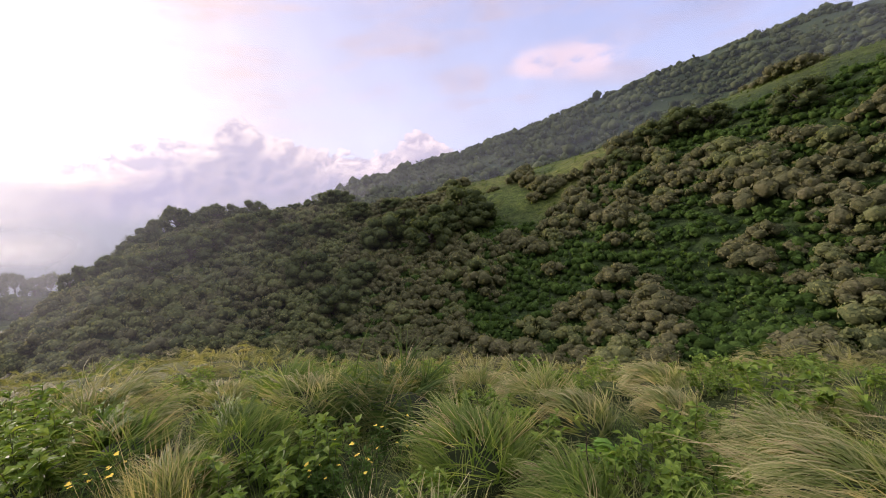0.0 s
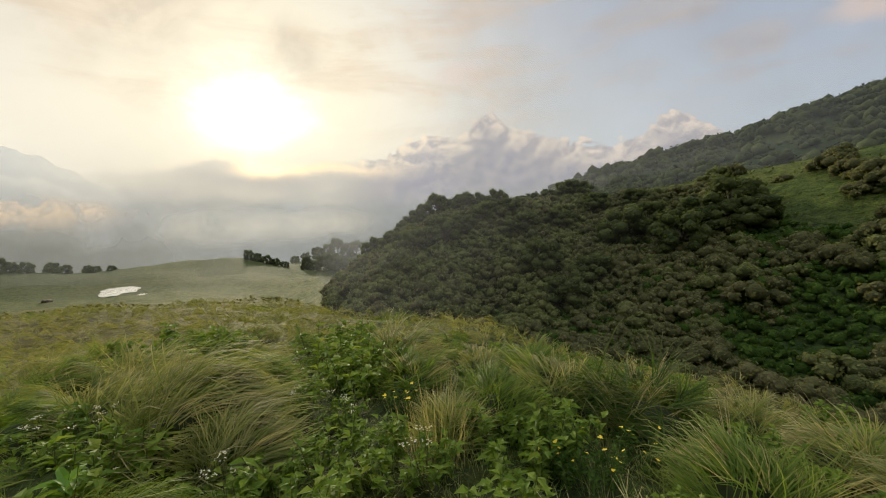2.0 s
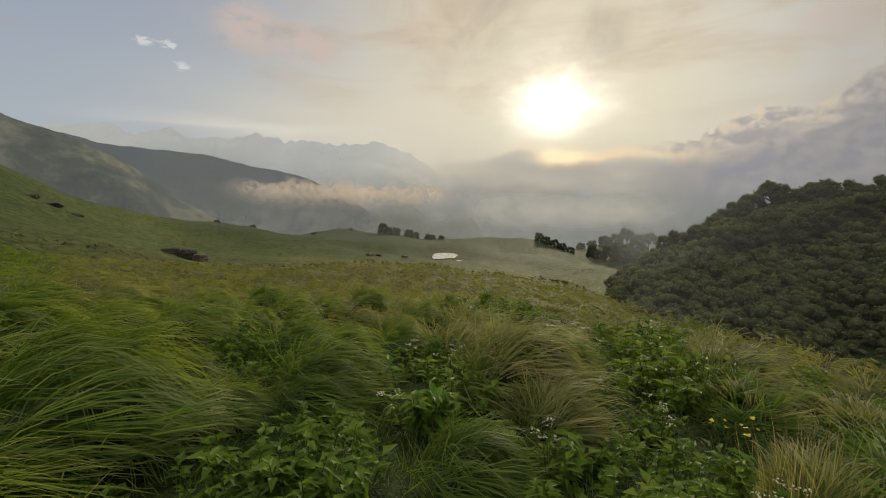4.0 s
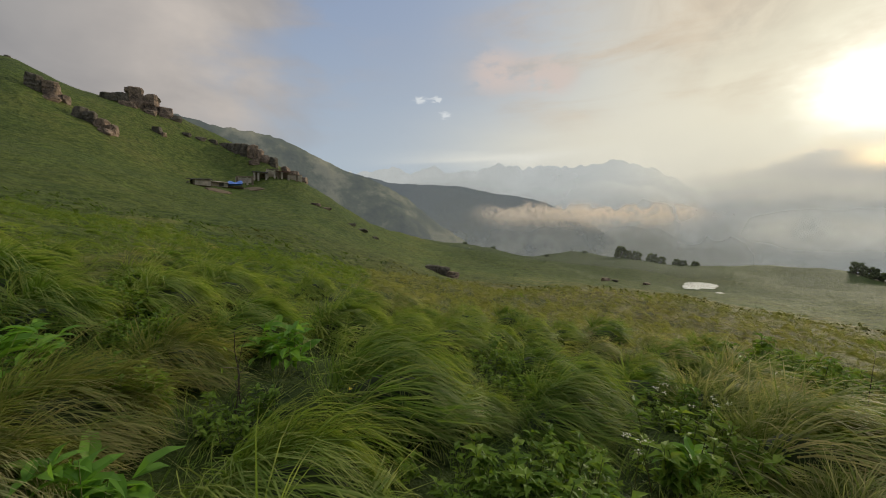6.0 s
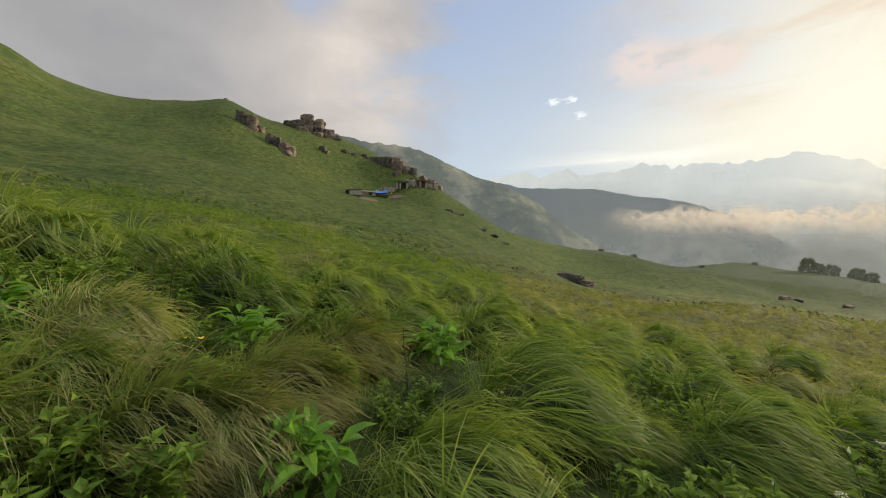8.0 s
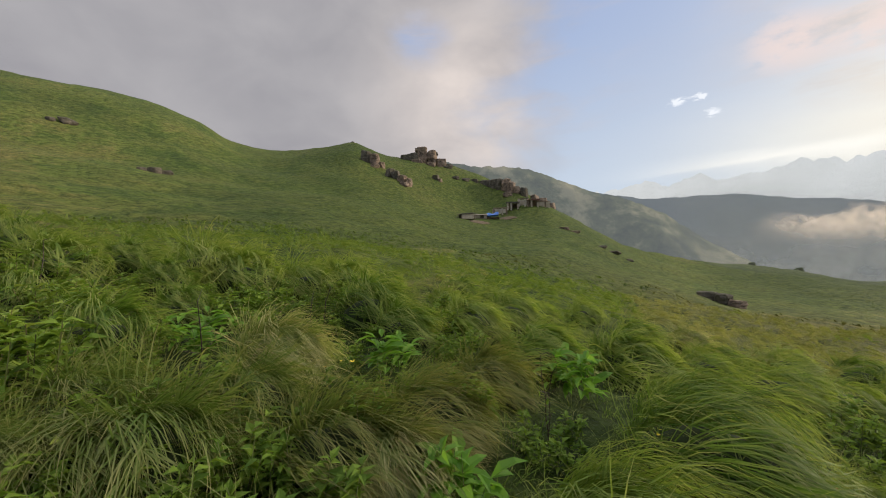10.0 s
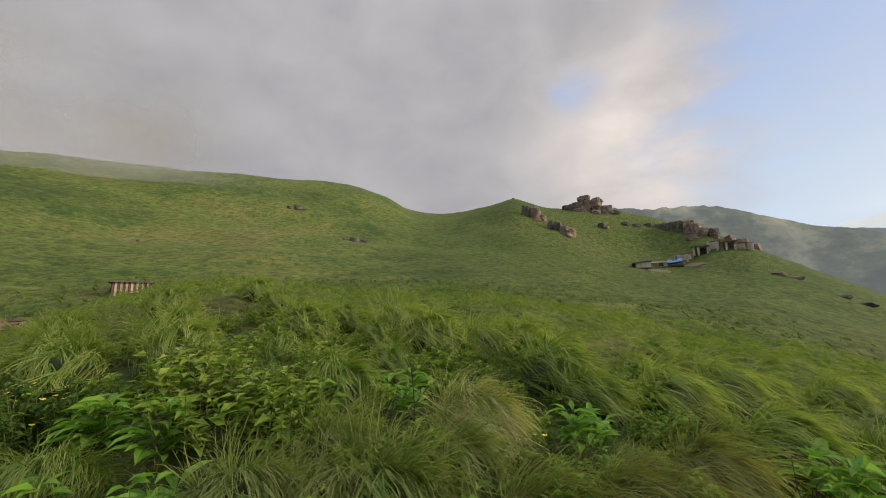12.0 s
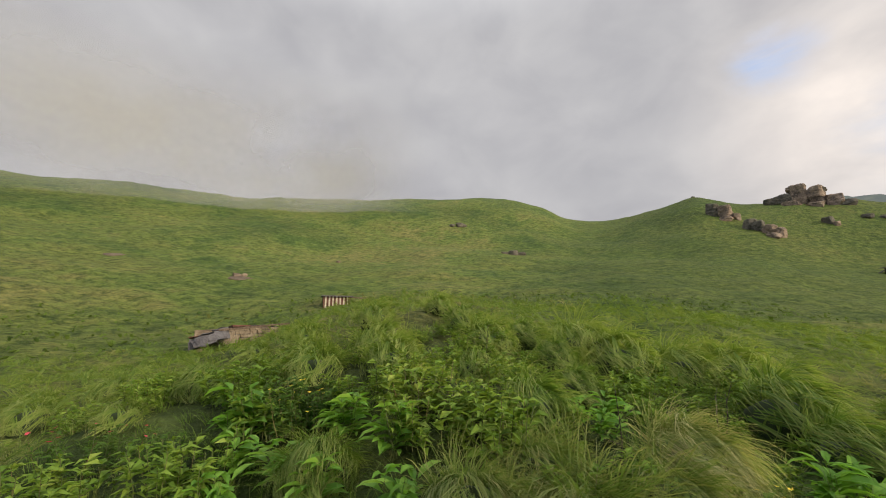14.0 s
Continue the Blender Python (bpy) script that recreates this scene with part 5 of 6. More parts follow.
M_SLATE = mat_rock("grey slate", [(0.25, (0.045, 0.040, 0.042)), (0.5, (0.10, 0.090, 0.090)), (0.8, (0.20, 0.18, 0.17))])
M_RUST = mat_rock("rusty roof sheet", [(0.25, (0.05, 0.025, 0.018)), (0.5, (0.12, 0.055, 0.040)), (0.8, (0.22, 0.12, 0.09))])
M_WOOD = mat_rock("grey weathered wood", [(0.25, (0.05, 0.035, 0.025)), (0.5, (0.12, 0.085, 0.060)), (0.8, (0.24, 0.18, 0.13))])
M_PALE = mat_rock("pale weathered boards", [(0.25, (0.30, 0.25, 0.19)), (0.5, (0.46, 0.40, 0.31)), (0.8, (0.62, 0.56, 0.45))])
M_EARTH = mat_rock("bare trodden earth", [(0.25, (0.07, 0.05, 0.035)), (0.5, (0.13, 0.095, 0.065)), (0.8, (0.22, 0.17, 0.12))])


def mat_tarp():
    m, t, out = material("blue tarpaulin")
    n = tex_noise(t, object_coords(t), 2.0, 4)
    principled(t, out, ramp(t, n, [(0.3, (0.02, 0.10, 0.42)), (0.7, (0.05, 0.20, 0.62))]), 0.4, bump(t, n, 0.6, 0.1), 0.4)
    return m


M_TARP = mat_tarp()


def mat_water():
    m, t, out = material("still pond water")
    n = tex_noise(t, object_coords(t), 1.5, 3)
    principled(t, out, (0.93, 0.94, 0.95), 0.14, bump(t, n, 0.3, 0.06), 0.5, 1.0)
    return m


M_WATER = mat_water()


def boulder_mesh(seed, size, mat, cuts=16, name="block"):
    """A broken block of bedded rock: a ball cut by steep joints and a few flat beds, then roughened."""
    rng = np.random.default_rng(seed)
    v, t = ico(4)
    n = rng.normal(0, 1, (cuts, 3))
    n[:, 2] *= 0.22
    beds = rng.normal(0, 0.16, (4, 3)) + [0, 0, 1]
    n = np.concatenate([n, beds])
    n /= np.linalg.norm(n, axis=1)[:, None]
    d = np.concatenate([rng.uniform(0.60, 0.95, cuts), rng.uniform(0.72, 0.92, 4)])
    r = np.min(np.where(v @ n.T > 0.05, d / np.maximum(v @ n.T, 0.05), 9.0), 1)
    r = np.minimum(r, 1.12)
    rough = np.array([noise.fractal(Vector(p) * 2.6 + Vector((seed, 0, 0)), 0.9, 2.2, 5) for p in v])
    v = v * (r + 0.07 * rough)[:, None]
    ledge = np.array([noise.noise(Vector((seed, p[2] * 5.0, p[0]))) for p in v])
    v[:, :2] *= (1 + 0.035 * np.sign(ledge) * np.minimum(1, np.abs(ledge) * 4))[:, None]
    return mesh_from(name, v * np.array(size), t, mat, False)


def outcrop(label, blocks, name="rock_outcrop"):
    """blocks: (azimuth, distance, half width, half depth, half height, share above ground, seed, dark)"""
    x, y, z = at(blocks[0][0], blocks[0][1])
    ob = tagged(new(name), label, "rock", "rock outcrops")
    ob.matrix_world = pose(x, y, z)
    for az, r, sx, sy, sz, up, seed, dark in blocks:
        u, w, g = at(az, r)
        p = part("block", boulder_mesh(seed, (sx, sy, sz), M_ROCK_DARK if dark else M_ROCK), ob)
        p.location = (u - x, w - y, g - z + sz * (2 * up - 0.85))
        p.rotation_euler = (0, 0, radians(az))


def build_rocks():
    outcrop("tall brown rock tower on the grassy ridge",
            [(140.9, 137, 2.3, 2.2, 3.6, .72, 1, 0), (139.6, 137.2, 2.8, 2.2, 3.2, .70, 3, 0), (141.2, 137, 2.2, 1.8, .8, 2.9, 5, 0), (139.2, 137.2, 1.7, 1.5, .7, 3.0, 4, 1), (142.2, 136.8, 2.6, 1.9, 2.4, .58, 2, 1),
             (143.3, 136.2, 2.2, 1.6, 1.5, .52, 7, 1), (138.2, 136.4, 2.2, 1.8, 2.2, .58, 6, 0), (137.3, 135.8, 1.7, 1.4, 1.3, .5, 9, 1), (141.6, 134.4, 2.4, 1.3, 1.4, .45, 8, 0), (139.8, 134, 2.2, 1.2, 1.1, .45, 10, 0)])
    outcrop("brown boulder outcrop on grassy hillside", [(148.9, 119, 2.0, 1.8, 2.3, .66, 11, 1), (147.6, 118.6, 1.9, 1.7, 2.3, .66, 12, 0), (146.6, 118, 1.2, 1.1, 1.3, .6, 13, 0), (147.7, 116.4, 2.2, 1.0, .8, .5, 14, 0)])
    outcrop("dark jagged rocks bedded in the grassy slope",
            [(145.6, 112.6, 1.8, 1.5, 1.9, .62, 21, 1), (144.8, 112, 1.7, 1.4, 1.8, .62, 22, 1), (143.9, 111, 2.0, 1.4, 1.7, .6, 23, 0), (143.1, 110.4, 1.6, 1.3, 1.4, .6, 24, 0), (143.6, 108.8, 1.9, 1.0, .9, .5, 25, 0)])
    outcrop("small dark rock bedded in the hillside", [(139.0, 123, 1.3, 1.1, 1.2, .6, 31, 1), (138.4, 122.4, .9, .8, .8, .6, 32, 0)])
    outcrop("small rock tip on the grassy skyline", [(150.7, 151, .9, .9, 1.2, .7, 35, 1)])
    outcrop("low dark rocks along the grassy spur", [(136.2, 129, 1.5, 1.0, .7, .5, 36, 1), (134.8, 130, 1.8, 1.2, .8, .5, 37, 1), (133.4, 132, 1.5, 1.2, .9, .5, 38, 1), (132.2, 133, 1.6, 1.2, 1.1, .5, 39, 1)])
    outcrop("broken brown cliff rocks above the huts",
            [(131.4, 132, 1.9, 1.6, 1.8, .6, 41, 1), (130.6, 131, 2.0, 1.6, 2.2, .62, 44, 1), (129.8, 129, 2.0, 1.7, 2.7, .62, 42, 1), (129.0, 127, 1.7, 1.5, 2.9, .66, 43, 0), (128.3, 125, 1.5, 1.4, 2.6, .64, 46, 0), (127.6, 124, 1.5, 1.3, 1.9, .6, 47, 0),
             (128.8, 122, 1.8, 1.1, 1.2, .5, 48, 0)])
    outcrop("dark rounded boulders at the end of spur", [(126.6, 123, 1.5, 1.4, 1.9, .66, 51, 1), (125.2, 122, 1.6, 1.4, 1.4, .6, 52, 0), (124.0, 121, 1.7, 1.4, 1.5, .6, 53, 0), (122.9, 120, 1.4, 1.2, 1.2, .6, 54, 0)])
    outcrop("low dark rock outcrop in the grassy meadow", [(105.2, 57, 1.3, 1.1, .8, .6, 61, 1), (103.8, 57.4, 1.5, 1.2, 1.0, .62, 62, 1), (102.3, 57, 1.2, 1.0, .8, .55, 63, 0)])
    outcrop("dark rock half buried in the hillside", [(174.0, 85, 1.5, .9, .9, .55, 71, 1), (172.8, 85.4, 1.0, .8, .7, .5, 72, 1), (175.2, 84.4, .8, .6, .5, .5, 73, 1)])
    outcrop("dark rock half buried in the hillside", [(181.4, 111, 1.7, 1.0, 1.0, .55, 75, 1), (182.6, 111, 1.1, .8, .7, .5, 76, 1)])
    outcrop("small rock half buried in the hillside", [(199.0, 76, .5, .4, .35, .55, 81, 0)])
    outcrop("pale stones lying on an eroded patch", [(211.6, 55, .7, .5, .4, .55, 83, 0), (210.7, 55.3, .4, .4, .3, .55, 84, 0)])
    outcrop("low dark rock on the misty meadow", [(81.4, 95, 1.2, .9, .6, .5, 86, 0), (80.2, 95.4, .9, .8, .5, .5, 87, 1)])
    outcrop("low dark rock on the misty meadow", [(76.5, 100, .9, .8, .5, .5, 88, 0)])
    outcrop("low dark rocks in the sloping meadow", [(115.2, 88, 1.6, .8, .5, .5, 91, 1), (116.6, 88.6, 1.2, .7, .5, .5, 92, 1), (113.4, 87, 1.0, .7, .4, .5, 95, 1)])
    outcrop("flat pale stone slab in the grass", [(121.4, 95, 1.7, .9, .45, .5, 93, 0), (120.0, 95, 1.4, .7, .4, .5, 94, 0)])


build_rocks()


def box(sx, sy, sz, jitter=0.0, rng=None):
    v = np.array([(x, y, z) for z in (-0.5, 0.5) for y in (-0.5, 0.5) for x in (-0.5, 0.5)]) * (sx, sy, sz)
    if jitter:
        v = v + rng.uniform(-jitter, jitter, v.shape)
    t = [(0, 2, 3), (0, 3, 1), (4, 5, 7), (4, 7, 6), (0, 1, 5), (0, 5, 4), (2, 6, 7), (2, 7, 3), (0, 4, 6), (0, 6, 2), (1, 3, 7), (1, 7, 5)]
    return v, np.array(t)


def solid(name, size, mat, parent, place, turn=(0, 0, 0), label="", jitter=0.0, seed=0):
    v, t = box(*size, jitter, np.random.default_rng(seed))
    p = part(name, mesh_from(name, v, t, mat), parent, label)
    p.location, p.rotation_euler = place, [radians(a) for a in turn]
    return p


def stone_wall(parent, length, height, start, seed, mat, course=0.16):
    """Dry-laid stones, one object each, before a core."""
    rng = np.random.default_rng(seed)
    wall = solid("wall", (length - 0.1, 0.3, height - 0.05), M_SLATE, parent, (start[0] + length / 2, start[1] + 0.2, start[2] + height / 2 - 0.02))
    z = start[2] - 0.05
    n = 0
    while z < start[2] + height - 0.04:
        h = course * rng.uniform(0.7, 1.25)
        x = start[0] + rng.uniform(-0.1, 0.05)
        while x < start[0] + length - 0.05:
            w = rng.uniform(0.18, 0.46)
            solid("stone", (w - 0.02, 0.24, h - 0.02), mat, parent, (x + w / 2, start[1] + rng.uniform(-0.03, 0.03), z + h / 2), (0, 0, rng.uniform(-3, 3)), "", 0.018, seed * 100 + n)
            x += w
            n += 1
        z += h


def build_stone_hut():
    x, y, z = at(211.0, 24.0)
    hut = tagged(new("stone_hut"), "low ruined stone hut with collapsed slate roof", "hut")
    hut.matrix_world = pose(x, y, z - 0.16, 0, -2.5, 211 + 8)
    stone_wall(hut, 2.5, 0.95, (-0.7, 0.0, 0.0), 3, M_STONE)
    solid("side_wall", (0.35, 2.2, 0.8), M_STONE, hut, (1.75, 1.2, 0.38), (0, 0, 3), "", 0.05, 5)
    solid("side_wall", (0.35, 2.2, 0.6), M_STONE, hut, (-1.7, 1.2, 0.25), (0, 0, -3), "", 0.05, 6)
    solid("rear_wall", (3.6, 0.35, 1.0), M_STONE, hut, (0, 2.4, 0.5), (0, 0, 0), "", 0.05, 7)
    solid("ridge_beam", (3.4, 0.10, 0.10), M_WOOD, hut, (0.75, -0.10, 1.06), (0, -3, 2))
    rng = np.random.default_rng(4)
    for n in range(30):
        a, b = rng.uniform(-1.7, 1.9), rng.uniform(0.0, 2.4)
        drop = max(0.0, -0.45 - a) * 0.32
        solid("roof_slate", (rng.uniform(0.5, 0.9), rng.uniform(0.45, 0.8), 0.04), M_SLATE if rng.uniform() < 0.8 else M_RUST, hut, (a, b, 1.08 - drop - b * 0.05 + n * 0.003),
              (rng.uniform(-7, -1), rng.uniform(-6, 4) - (10 if a < -0.5 else 0), rng.uniform(-12, 12)), "", 0.03, n)
    for n in range(16):
        a = rng.uniform(-2.0, -0.7)
        solid("roof_slate", (rng.uniform(0.4, 0.7), rng.uniform(0.35, 0.6), 0.035), M_SLATE, hut, (a, rng.uniform(-0.5, 0.0), 0.30 + 0.42 * (a + 2.0) / 1.3 + n * 0.006),
              (rng.uniform(30, 55), rng.uniform(-18, -6), rng.uniform(-15, 15)), "", 0.03, 60 + n)


build_stone_hut()


def build_plank_hut():
    x, y, z = at(199.3, 36.0)
    hut = tagged(new("plank_hut"), "small wooden hut with striped plank wall and flat dark roof", "hut")
    hut.matrix_world = pose(x, y, z - 0.38, 0, 0, 199 + 4)
    rng = np.random.default_rng(8)
    solid("body", (2.2, 1.8, 1.2), M_WOOD, hut, (0, 1.0, 0.5))
    for n in range(15):
        solid("plank", (0.125, 0.03, 1.25), M_PALE if n % 2 else M_RUST, hut, (-1.05 + n * 0.15, 0.07, 0.52), (0, rng.uniform(-1, 1), 0), "", 0.006, n)
    solid("roof", (2.6, 2.3, 0.09), M_SLATE, hut, (0.05, 0.95, 1.18), (2, 0, 0), "", 0.02, 3)
    solid("roof_beam", (1.6, 0.1, 0.1), M_WOOD, hut, (2.0, 0.1, 1.05), (0, 1, 2))


build_plank_hut()


def build_camp():
    def stand(name, az, r, label, category, turn=0.0):
        x, y, z = at(az, r)
        ob = tagged(new(name), label, category, "hill camp huts")
        ob.matrix_world = pose(x, y, z + 0.15, 0, 0, az + turn) @ Matrix.Scale(1.25, 4)
        return ob
    a = stand("herder_hut", 134.9, 95, "low stone hut with pale front and dark roof", "hut", 12)
    solid("wall", (2.6, 2.0, 1.1), M_STONE, a, (0.3, 1, 0.5), (0, 0, 0), "", 0.06, 1)
    solid("front_panel", (2.3, 0.08, 0.95), M_PALE, a, (0.4, -0.06, 0.5), (0, 0, 0), "", 0.03, 2)
    solid("roof", (3.2, 2.6, 0.12), M_SLATE, a, (0.1, 1, 1.14), (6, -4, 0), "", 0.04, 3)
    solid("side_slab", (1.6, 1.8, 0.1), M_SLATE, a, (-1.5, 0.9, 0.55), (0, -35, 0), "", 0.04, 4)
    b = stand("herder_hut", 132.9, 98, "low stone hut with a tin sheet roof", "hut", 8)
    solid("wall", (2.8, 1.8, 0.8), M_PALE, b, (0, 1, 0.35), (0, 0, 0), "", 0.06, 5)
    solid("roof", (3.2, 2.4, 0.06), M_PALE, b, (0, 0.9, 0.84), (8, 2, 0), "", 0.03, 6)
    # no opening is cut: a dark slab stands for the dark inside
    solid("doorway", (0.7, 0.06, 0.6), M_ROCK_DARK, b, (0.4, 0.07, 0.35))
    c = stand("tarp_shelter", 131.1, 100, "sagging blue tarpaulin shelter beside stone huts", "shelter")
    n = 14
    g = np.linspace(-1, 1, n)
    gx, gy = np.meshgrid(g, g, indexing="ij")
    gz = 1.15 - 0.55 * np.abs(gy + 0.1) ** 1.3 - 0.16 * np.cos(gx * 4.2) * (1 - gy * gy) + 0.1 * gx
    top = np.stack([gx * 1.15, gy * 0.9, gz], -1).reshape(-1, 3)
    low = top - (0, 0, 0.02)
    idx = lambda i, j: i * n + j
    q = [(idx(i, j), idx(i + 1, j), idx(i + 1, j + 1), idx(i, j + 1)) for i in range(n - 1) for j in range(n - 1)]
    tri = [(f[0], f[1], f[2]) for f in q] + [(f[0], f[2], f[3]) for f in q]
    tri += [(u + n * n, w + n * n, v + n * n) for u, v, w in tri]
    part("tarpaulin", mesh_from("tarpaulin", np.concatenate([top, low]), tri, M_TARP, True), c)
    for sx in (-1.0, 1.0):
        solid("post", (0.08, 0.08, 1.1), M_WOOD, c, (sx, -0.2, 0.5))
    solid("stone_bench", (2.6, 0.6, 0.4), M_STONE, c, (0, 0.5, 0.15), (0, 0, 0), "", 0.06, 9)
    rng = np.random.default_rng(14)
    for k, (az, r, w, h) in enumerate(((130.0, 107, 3.0, 1.5), (128.2, 109, 2.6, 1.5), (126.7, 110, 2.4, 1.7), (125.4, 110, 2.4, 1.4), (124.0, 110, 2.8, 1.3))):
        s = stand("stone_stall", az, r, "roofless stone stall row with pale posts", "stall", rng.uniform(-4, 6))
        solid("rear_wall", (w, 0.4, h), M_STONE if k % 2 else M_PALE, s, (0, 1.4, h / 2 - 0.1), (0, 0, 0), "", 0.08, 20 + k)
        solid("lintel", (w, 0.35, 0.22), M_ROCK, s, (0, 0, h - 0.1), (0, rng.uniform(-3, 3), 0), "", 0.05, 30 + k)
        for n2 in (0, 1, 3) if k % 2 else (0, 2, 3):
            solid("post", (0.34, 0.3, h), M_PALE if (n2 + k) % 3 else M_STONE, s, (-w / 2 + 0.2 + n2 * (w - 0.4) / 3, 0, h / 2 - 0.15), (0, 0, 0), "", 0.04, 40 + 5 * k + n2)
        if k % 2 == 1:
            solid("roof", (w + 0.3, 2.0, 0.14), M_RUST if k == 3 else M_SLATE, s, (0, 0.7, h + 0.08), (4, 0, 0), "", 0.05, 70 + k)
    for az, r, w in ((133.0, 93, 2.6), (129.0, 101, 2.4), (211.3, 54, 1.4), (224.0, 70, 1.2)):
        x, y, z = at(az, r)
        rg = np.random.default_rng(int(az * 10))
        v, t = ico(3)
        v = v * [w, w * 0.8, 0.10] * (1 + 0.25 * rg.normal(0, 1, (len(v), 1)) * (v[:, 2:3] < 2) * 0.3)
        p = tagged(new("earth_patch", mesh_from("earth_patch", v, t, M_EARTH, True)), "bare brown patch of trodden earth", "ground", kind="structure")
        e = 1.0
        up = Vector((float(ground_z(x - e, y) - ground_z(x + e, y)), float(ground_z(x, y - e) - ground_z(x, y + e)), 2 * e)).normalized()
        p.matrix_world = Matrix.Translation((x, y, z + 0.02)) @ up.to_track_quat("Z", "Y").to_matrix().to_4x4()


build_camp()


def build_ponds():
    for n, (az, r, across, deep) in enumerate(PONDS):
        x, y, z = at(az, r)
        rng = np.random.default_rng(60 + n)
        k = 48
        th = np.arange(k) * 6.283 / k
        q = 1 + 0.16 * np.sin(2 * th + 1.0) + 0.14 * np.sin(3 * th + 2.1) + 0.07 * np.sin(7 * th) + 0.05 * np.sin(11 * th + 1)
        ring = np.stack([np.cos(th) * q * across, np.sin(th) * q * deep, 0 * th], -1)
        v = np.concatenate([[[0, 0, 0]], ring, ring - (0, 0, 0.4)])
        t = [(0, 1 + i, 1 + (i + 1) % k) for i in range(k)]
        t += [f for i in range(k) for f in ((1 + i, 1 + k + i, 1 + k + (i + 1) % k), (1 + i, 1 + k + (i + 1) % k, 1 + (i + 1) % k))]
        ob = tagged(new("pond", mesh_from("pond", v, t, M_WATER)), "small still pond reflecting the bright sky", "pond", kind="structure")
        ob.matrix_world = pose(x, y, (EYE.z + POND_Z if n == 0 else z) + 0.06, 0, 0, az)


build_ponds()


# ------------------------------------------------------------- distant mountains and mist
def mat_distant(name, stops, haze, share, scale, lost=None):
    """Far slopes, with the haze of miles of bright air added as their own glow."""
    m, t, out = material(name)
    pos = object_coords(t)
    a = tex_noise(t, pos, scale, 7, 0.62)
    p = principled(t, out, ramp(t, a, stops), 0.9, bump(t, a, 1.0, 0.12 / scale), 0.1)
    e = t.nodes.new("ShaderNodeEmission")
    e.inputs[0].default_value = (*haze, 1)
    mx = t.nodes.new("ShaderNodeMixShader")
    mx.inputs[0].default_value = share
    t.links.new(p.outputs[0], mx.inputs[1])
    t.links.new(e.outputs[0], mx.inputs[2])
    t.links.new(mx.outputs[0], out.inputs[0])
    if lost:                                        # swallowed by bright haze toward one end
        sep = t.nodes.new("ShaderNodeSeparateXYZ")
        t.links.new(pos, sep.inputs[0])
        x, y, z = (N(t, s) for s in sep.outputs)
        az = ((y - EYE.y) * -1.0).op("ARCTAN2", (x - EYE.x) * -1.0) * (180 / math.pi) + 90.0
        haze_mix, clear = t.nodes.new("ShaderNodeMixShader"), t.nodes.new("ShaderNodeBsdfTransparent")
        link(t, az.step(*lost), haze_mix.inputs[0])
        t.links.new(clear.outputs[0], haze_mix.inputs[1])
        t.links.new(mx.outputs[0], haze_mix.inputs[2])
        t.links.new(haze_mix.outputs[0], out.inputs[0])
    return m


# the haze colour is emitted by each slope, in the share given after it
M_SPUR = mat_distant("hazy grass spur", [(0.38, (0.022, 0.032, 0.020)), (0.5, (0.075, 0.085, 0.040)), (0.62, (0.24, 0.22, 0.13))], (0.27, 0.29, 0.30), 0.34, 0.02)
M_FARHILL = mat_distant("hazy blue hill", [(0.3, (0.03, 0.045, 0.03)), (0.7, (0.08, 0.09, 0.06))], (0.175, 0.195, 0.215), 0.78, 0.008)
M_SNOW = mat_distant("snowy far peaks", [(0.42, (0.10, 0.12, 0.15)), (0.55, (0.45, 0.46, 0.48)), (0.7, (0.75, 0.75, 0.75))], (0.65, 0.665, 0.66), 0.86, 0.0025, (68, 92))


def mountain(name, line, r, mat, label, depth=0.35, rib=0.12, seed=1, base=-8.0, jag=0.002):
    line = np.array(sorted(line), float)
    n, m = 260, 26
    az = np.linspace(line[0, 0], line[-1, 0], n)
    el = np.interp(az, line[:, 0], line[:, 1])
    k = np.array([1, 2, 3, 2, 1]) / 9
    el = np.convolve(np.pad(el, 2, "edge"), k, "valid")
    top = r * np.tan(np.radians(el))
    low = r * math.tan(radians(base))
    v = np.zeros((n, m, 3))
    for i in range(n):
        d = aim(az[i])
        for j in range(m):
            s = j / (m - 4)                         # 1 at the crest, past it the far side
            rr = r * (1 - depth * (1 - s))
            f = s if s <= 1 else 2 - s
            q = Vector((d.x * rr, d.y * rr, 0)) * (7.0 / r)
            h = low + (top[i] - low) * f ** 1.15
            h += (top[i] - low) * rib * (1 - f) * min(1, f * 3) * noise.fractal(q + Vector((seed, 0, 0)), 0.9, 2.1, 6)
            h += r * jag * noise.fractal(q * 6 + Vector((0, seed, 0)), 0.9, 2.0, 5) * (1.0 if f > 0.9 else 0.5)
            v[i, j] = (EYE.x + d.x * rr, EYE.y + d.y * rr, EYE.z + h)
    i, j = np.meshgrid(np.arange(n - 1), np.arange(m - 1), indexing="ij")
    q = np.stack([i * m + j, i * m + j + 1, (i + 1) * m + j + 1, (i + 1) * m + j], -1).reshape(-1, 4)[:, ::-1]
    return tagged(new(name, mesh_from(name, v.reshape(-1, 3), q, mat, True, True)), label, "mountain", kind="structure")


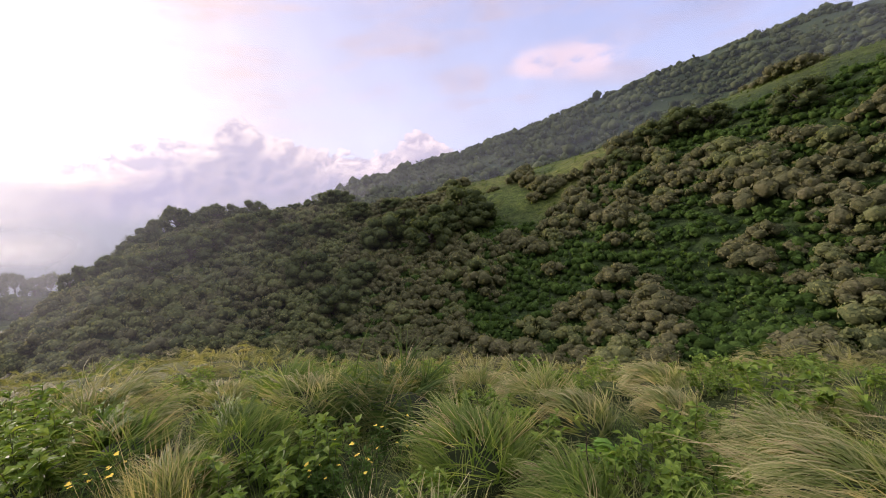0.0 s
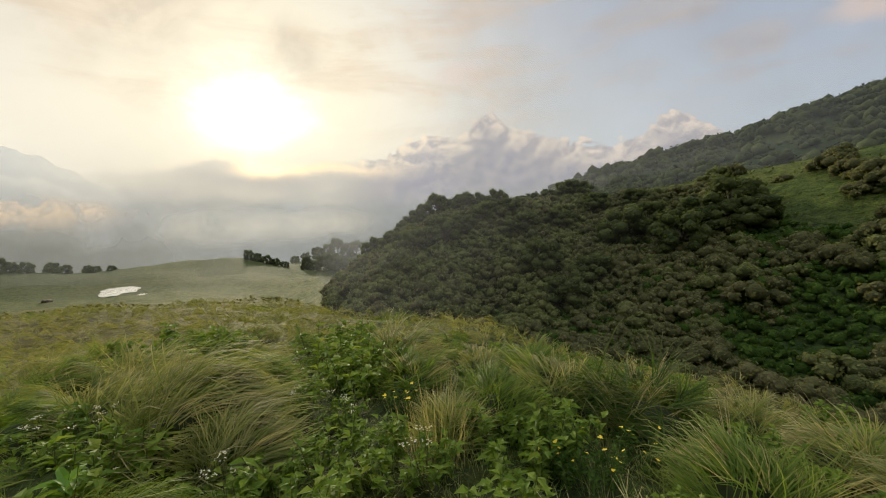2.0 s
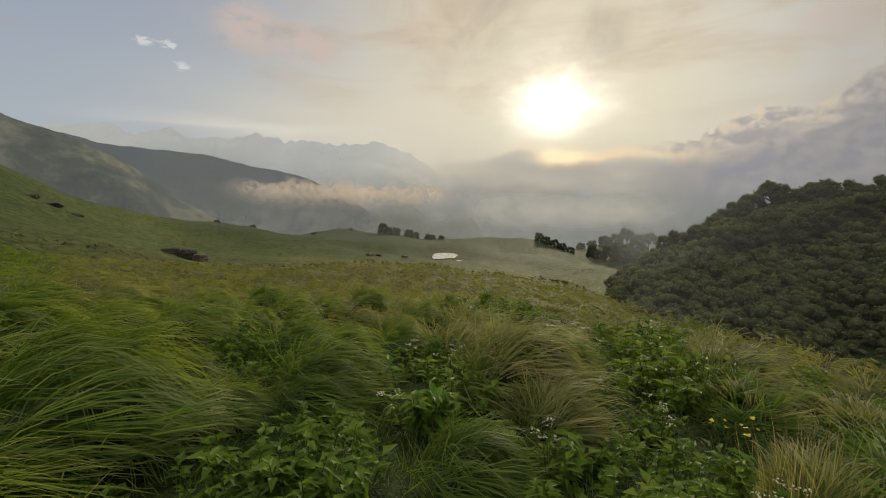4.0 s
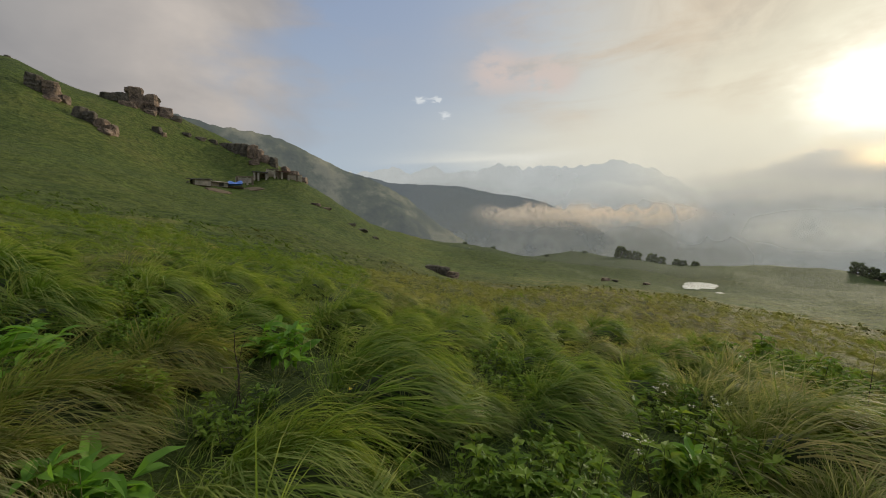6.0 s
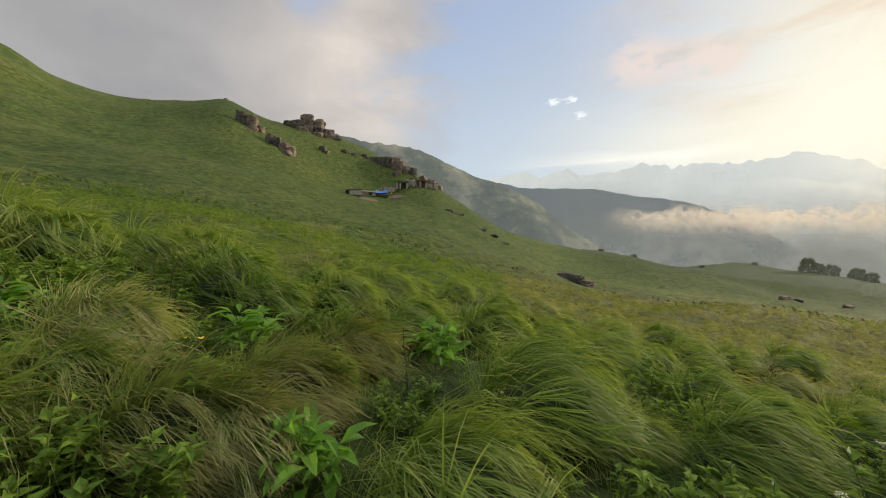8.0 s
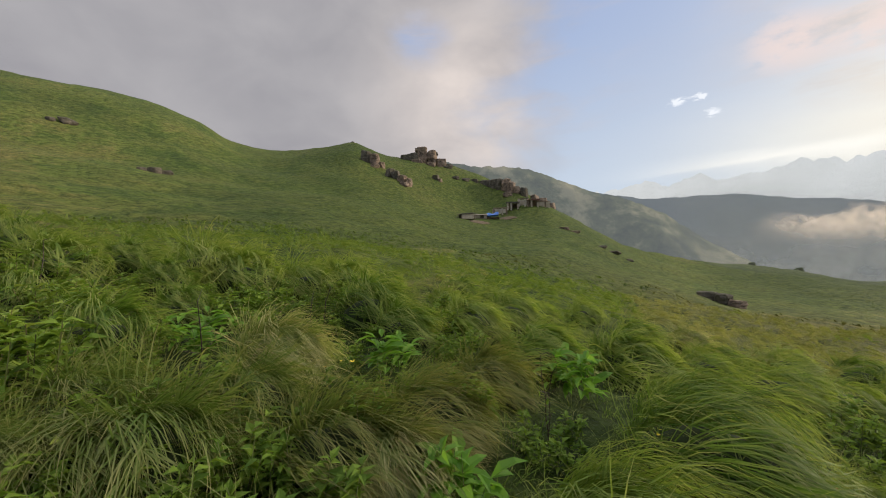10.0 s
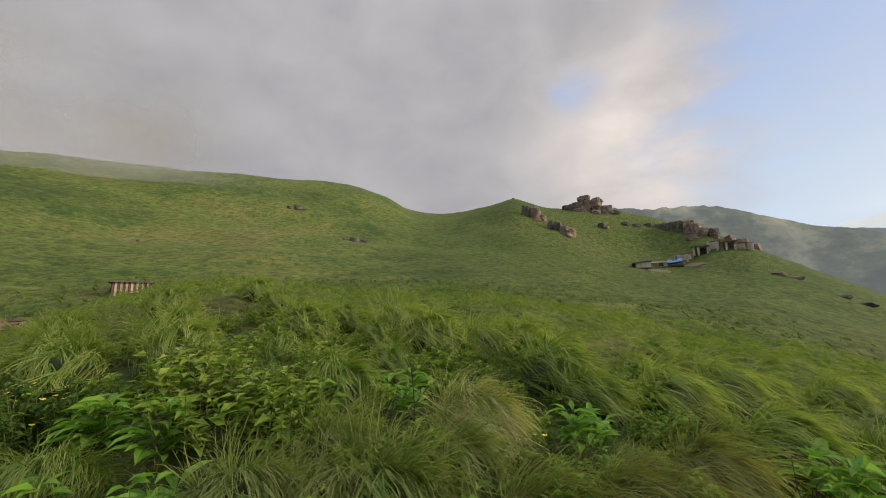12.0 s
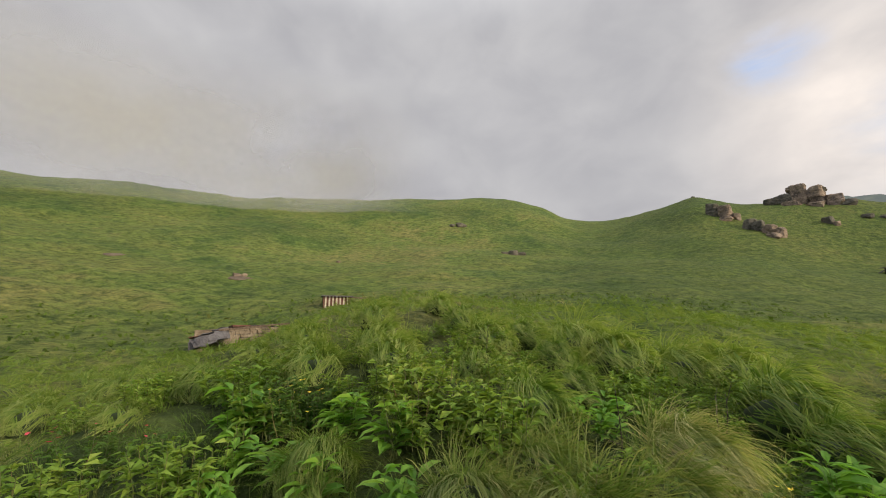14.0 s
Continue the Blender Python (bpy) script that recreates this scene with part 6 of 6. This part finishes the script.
mountain("mountain_spur", [(142, 13), (137, 13.0), (132.4, 12.2), (127, 11.8), (124, 10.8), (118, 8.1), (113.3, 6.6), (109, 4.4), (105, 1.2), (101, -1.5), (96, -5), (92, -8)], 620, M_SPUR, "hazy grassy mountain spur running down to the valley", 0.4, 0.40, 4, -9, 0.004)
mountain("backdrop_hill", [(126, 9), (118, 7.9), (111, 6.3), (105, 6.2), (101, 6.0), (97, 5.1), (92, 4.4), (89.4, 3.7), (87, 2.6), (84, 1.2), (80, -1.5), (76, -5)], 1500, M_FARHILL, "dark blue wooded mountain behind the mist", 0.3, 0.10, 9, -8)
mountain("backdrop_peaks", [(120, 7.2), (113.3, 8.0), (110.5, 8.7), (108.5, 7.6), (105.3, 8.8), (102.5, 7.8), (99.7, 8.0), (97.5, 8.7), (95.7, 9.2), (92.5, 8.3), (89.6, 8.9), (86, 8.2), (80.6, 9.2), (76, 7.8), (73, 6.0), (69, 2.5), (65, -3), (62, -6)], 4200, M_SNOW, "far pale snow peaks above the mist", 0.12, 0.30, 14, -7, 0.008)


def mat_mist(name, low, high, az_in, az_out, density, scale, shade, ragged):
    """Thin mist: mostly clear, thickest between the heights low and high."""
    m, t, out = material(name)
    pos = object_coords(t)
    sep = t.nodes.new("ShaderNodeSeparateXYZ")
    t.links.new(pos, sep.inputs[0])
    x, y, z = (N(t, s) for s in sep.outputs)
    az = ((y - EYE.y) * -1.0).op("ARCTAN2", (x - EYE.x) * -1.0) * (180 / math.pi) + 90.0
    n = tex_noise(t, pos, scale, 5, 0.55)
    w = (n - 0.5) * ragged
    d = (z - w).step(*low) * (1.0 - (z + w).step(*high)) * az.step(*az_in) * (1.0 - az.step(*az_out)) * ((n - 0.3) * 2.2).clip()
    df, tl, tr = (t.nodes.new(k) for k in ("ShaderNodeBsdfDiffuse", "ShaderNodeBsdfTranslucent", "ShaderNodeBsdfTransparent"))
    df.inputs[0].default_value = tl.inputs[0].default_value = (*shade, 1)
    body, mx = t.nodes.new("ShaderNodeMixShader"), t.nodes.new("ShaderNodeMixShader")
    t.links.new(df.outputs[0], body.inputs[1])
    t.links.new(tl.outputs[0], body.inputs[2])
    link(t, (d * density).clip(), mx.inputs[0])
    t.links.new(tr.outputs[0], mx.inputs[1])
    t.links.new(body.outputs[0], mx.inputs[2])
    t.links.new(mx.outputs[0], out.inputs[0])
    return m


def mist(r, az0, az1, z0, z1, density, label, low=None, high=None, fade=8.0, scale=0.03, shade=(0.50, 0.52, 0.54), ragged=8.0):
    """A curved sheet of thin mist."""
    low, high = low or (z0, z0 + 6), high or (z1 - 12, z1 + 3)
    mat = mat_mist("thin mist", low, high, (az0, az0 + fade), (az1 - min(fade, 8.0), az1), density, scale, shade, ragged)
    n, m = 60, 8
    v = [(*(EYE + aim(az0 + (az1 - az0) * i / (n - 1)) * r)[:2], z0 + (z1 - z0) * j / (m - 1)) for i in range(n) for j in range(m)]
    q = [(i * m + j, (i + 1) * m + j, (i + 1) * m + j + 1, i * m + j + 1) for i in range(n - 1) for j in range(m - 1)]
    ob = tagged(new("mist_bank", mesh_from("mist_bank", v, q, mat, True, True)), label, "mist", kind="stuff")
    ob.visible_shadow = False
    return ob


for far, thick in ((30, 0.08), (40, 0.10), (52, 0.13), (70, 0.22)):
    mist(far, 0, 51, -20, 14, thick, "thin morning mist over the wooded headland", (-40, -30), (-2, 14), 34, 0.012)
mist(150, 36, 112, -30, 60, 0.46, "thin morning mist beyond the meadow", (-60, -50), (0, 26), 10, 0.03, (0.22, 0.24, 0.23))
mist(222, -62, 112, -40, 120, 0.32, "thin morning mist in the valley head", (-60, -50), (0, 60), 10)
for far, lift, thick in ((1100, 0, 2.6), (1180, 8, 2.6)):
    mist(far, 68, 101, -120, 160, thick, "bright cloud bank lying along the valley side", (-5 + lift, 52 + lift), (42 + lift, 66 + lift), 9, 0.018, (0.92, 0.80, 0.68), 150)
mist(3600, 52, 128, -500, 520, 1.3, "pale haze below the far peaks", (-600, -550), (-60, 520), 20, 0.0012, (0.66, 0.66, 0.65), 60)
mist(900, 62, 122, -220, 60, 2.2, "grey mist lying deep in the valley", (-260, -230), (-50, 45), 9, 0.008, (0.31, 0.34, 0.36))
mist(420, 38, 70, -30, 40, 2.0, "pale shreds of cloud lying over the valley edge", (-22, 4), (4, 26), 9, 0.016, (0.84, 0.86, 0.87), 60)
mist(130, -90, -30, 40, 150, 2.2, "low cloud hiding the ridge top", (42, 72), (120, 148), 10, 0.012, (0.72, 0.71, 0.72), 30)
mist(140, -75, 34, -10, 100, 0.30, "thin blue haze before the wooded ridge", (-20, -10), (70, 100), 10, 0.01, (0.38, 0.41, 0.46))
mist(126, 184, 246, 24, 92, 1.5, "low cloud drifting over the grassy crest", (28, 50), (52, 90), 22, 0.02, (0.42, 0.41, 0.42))
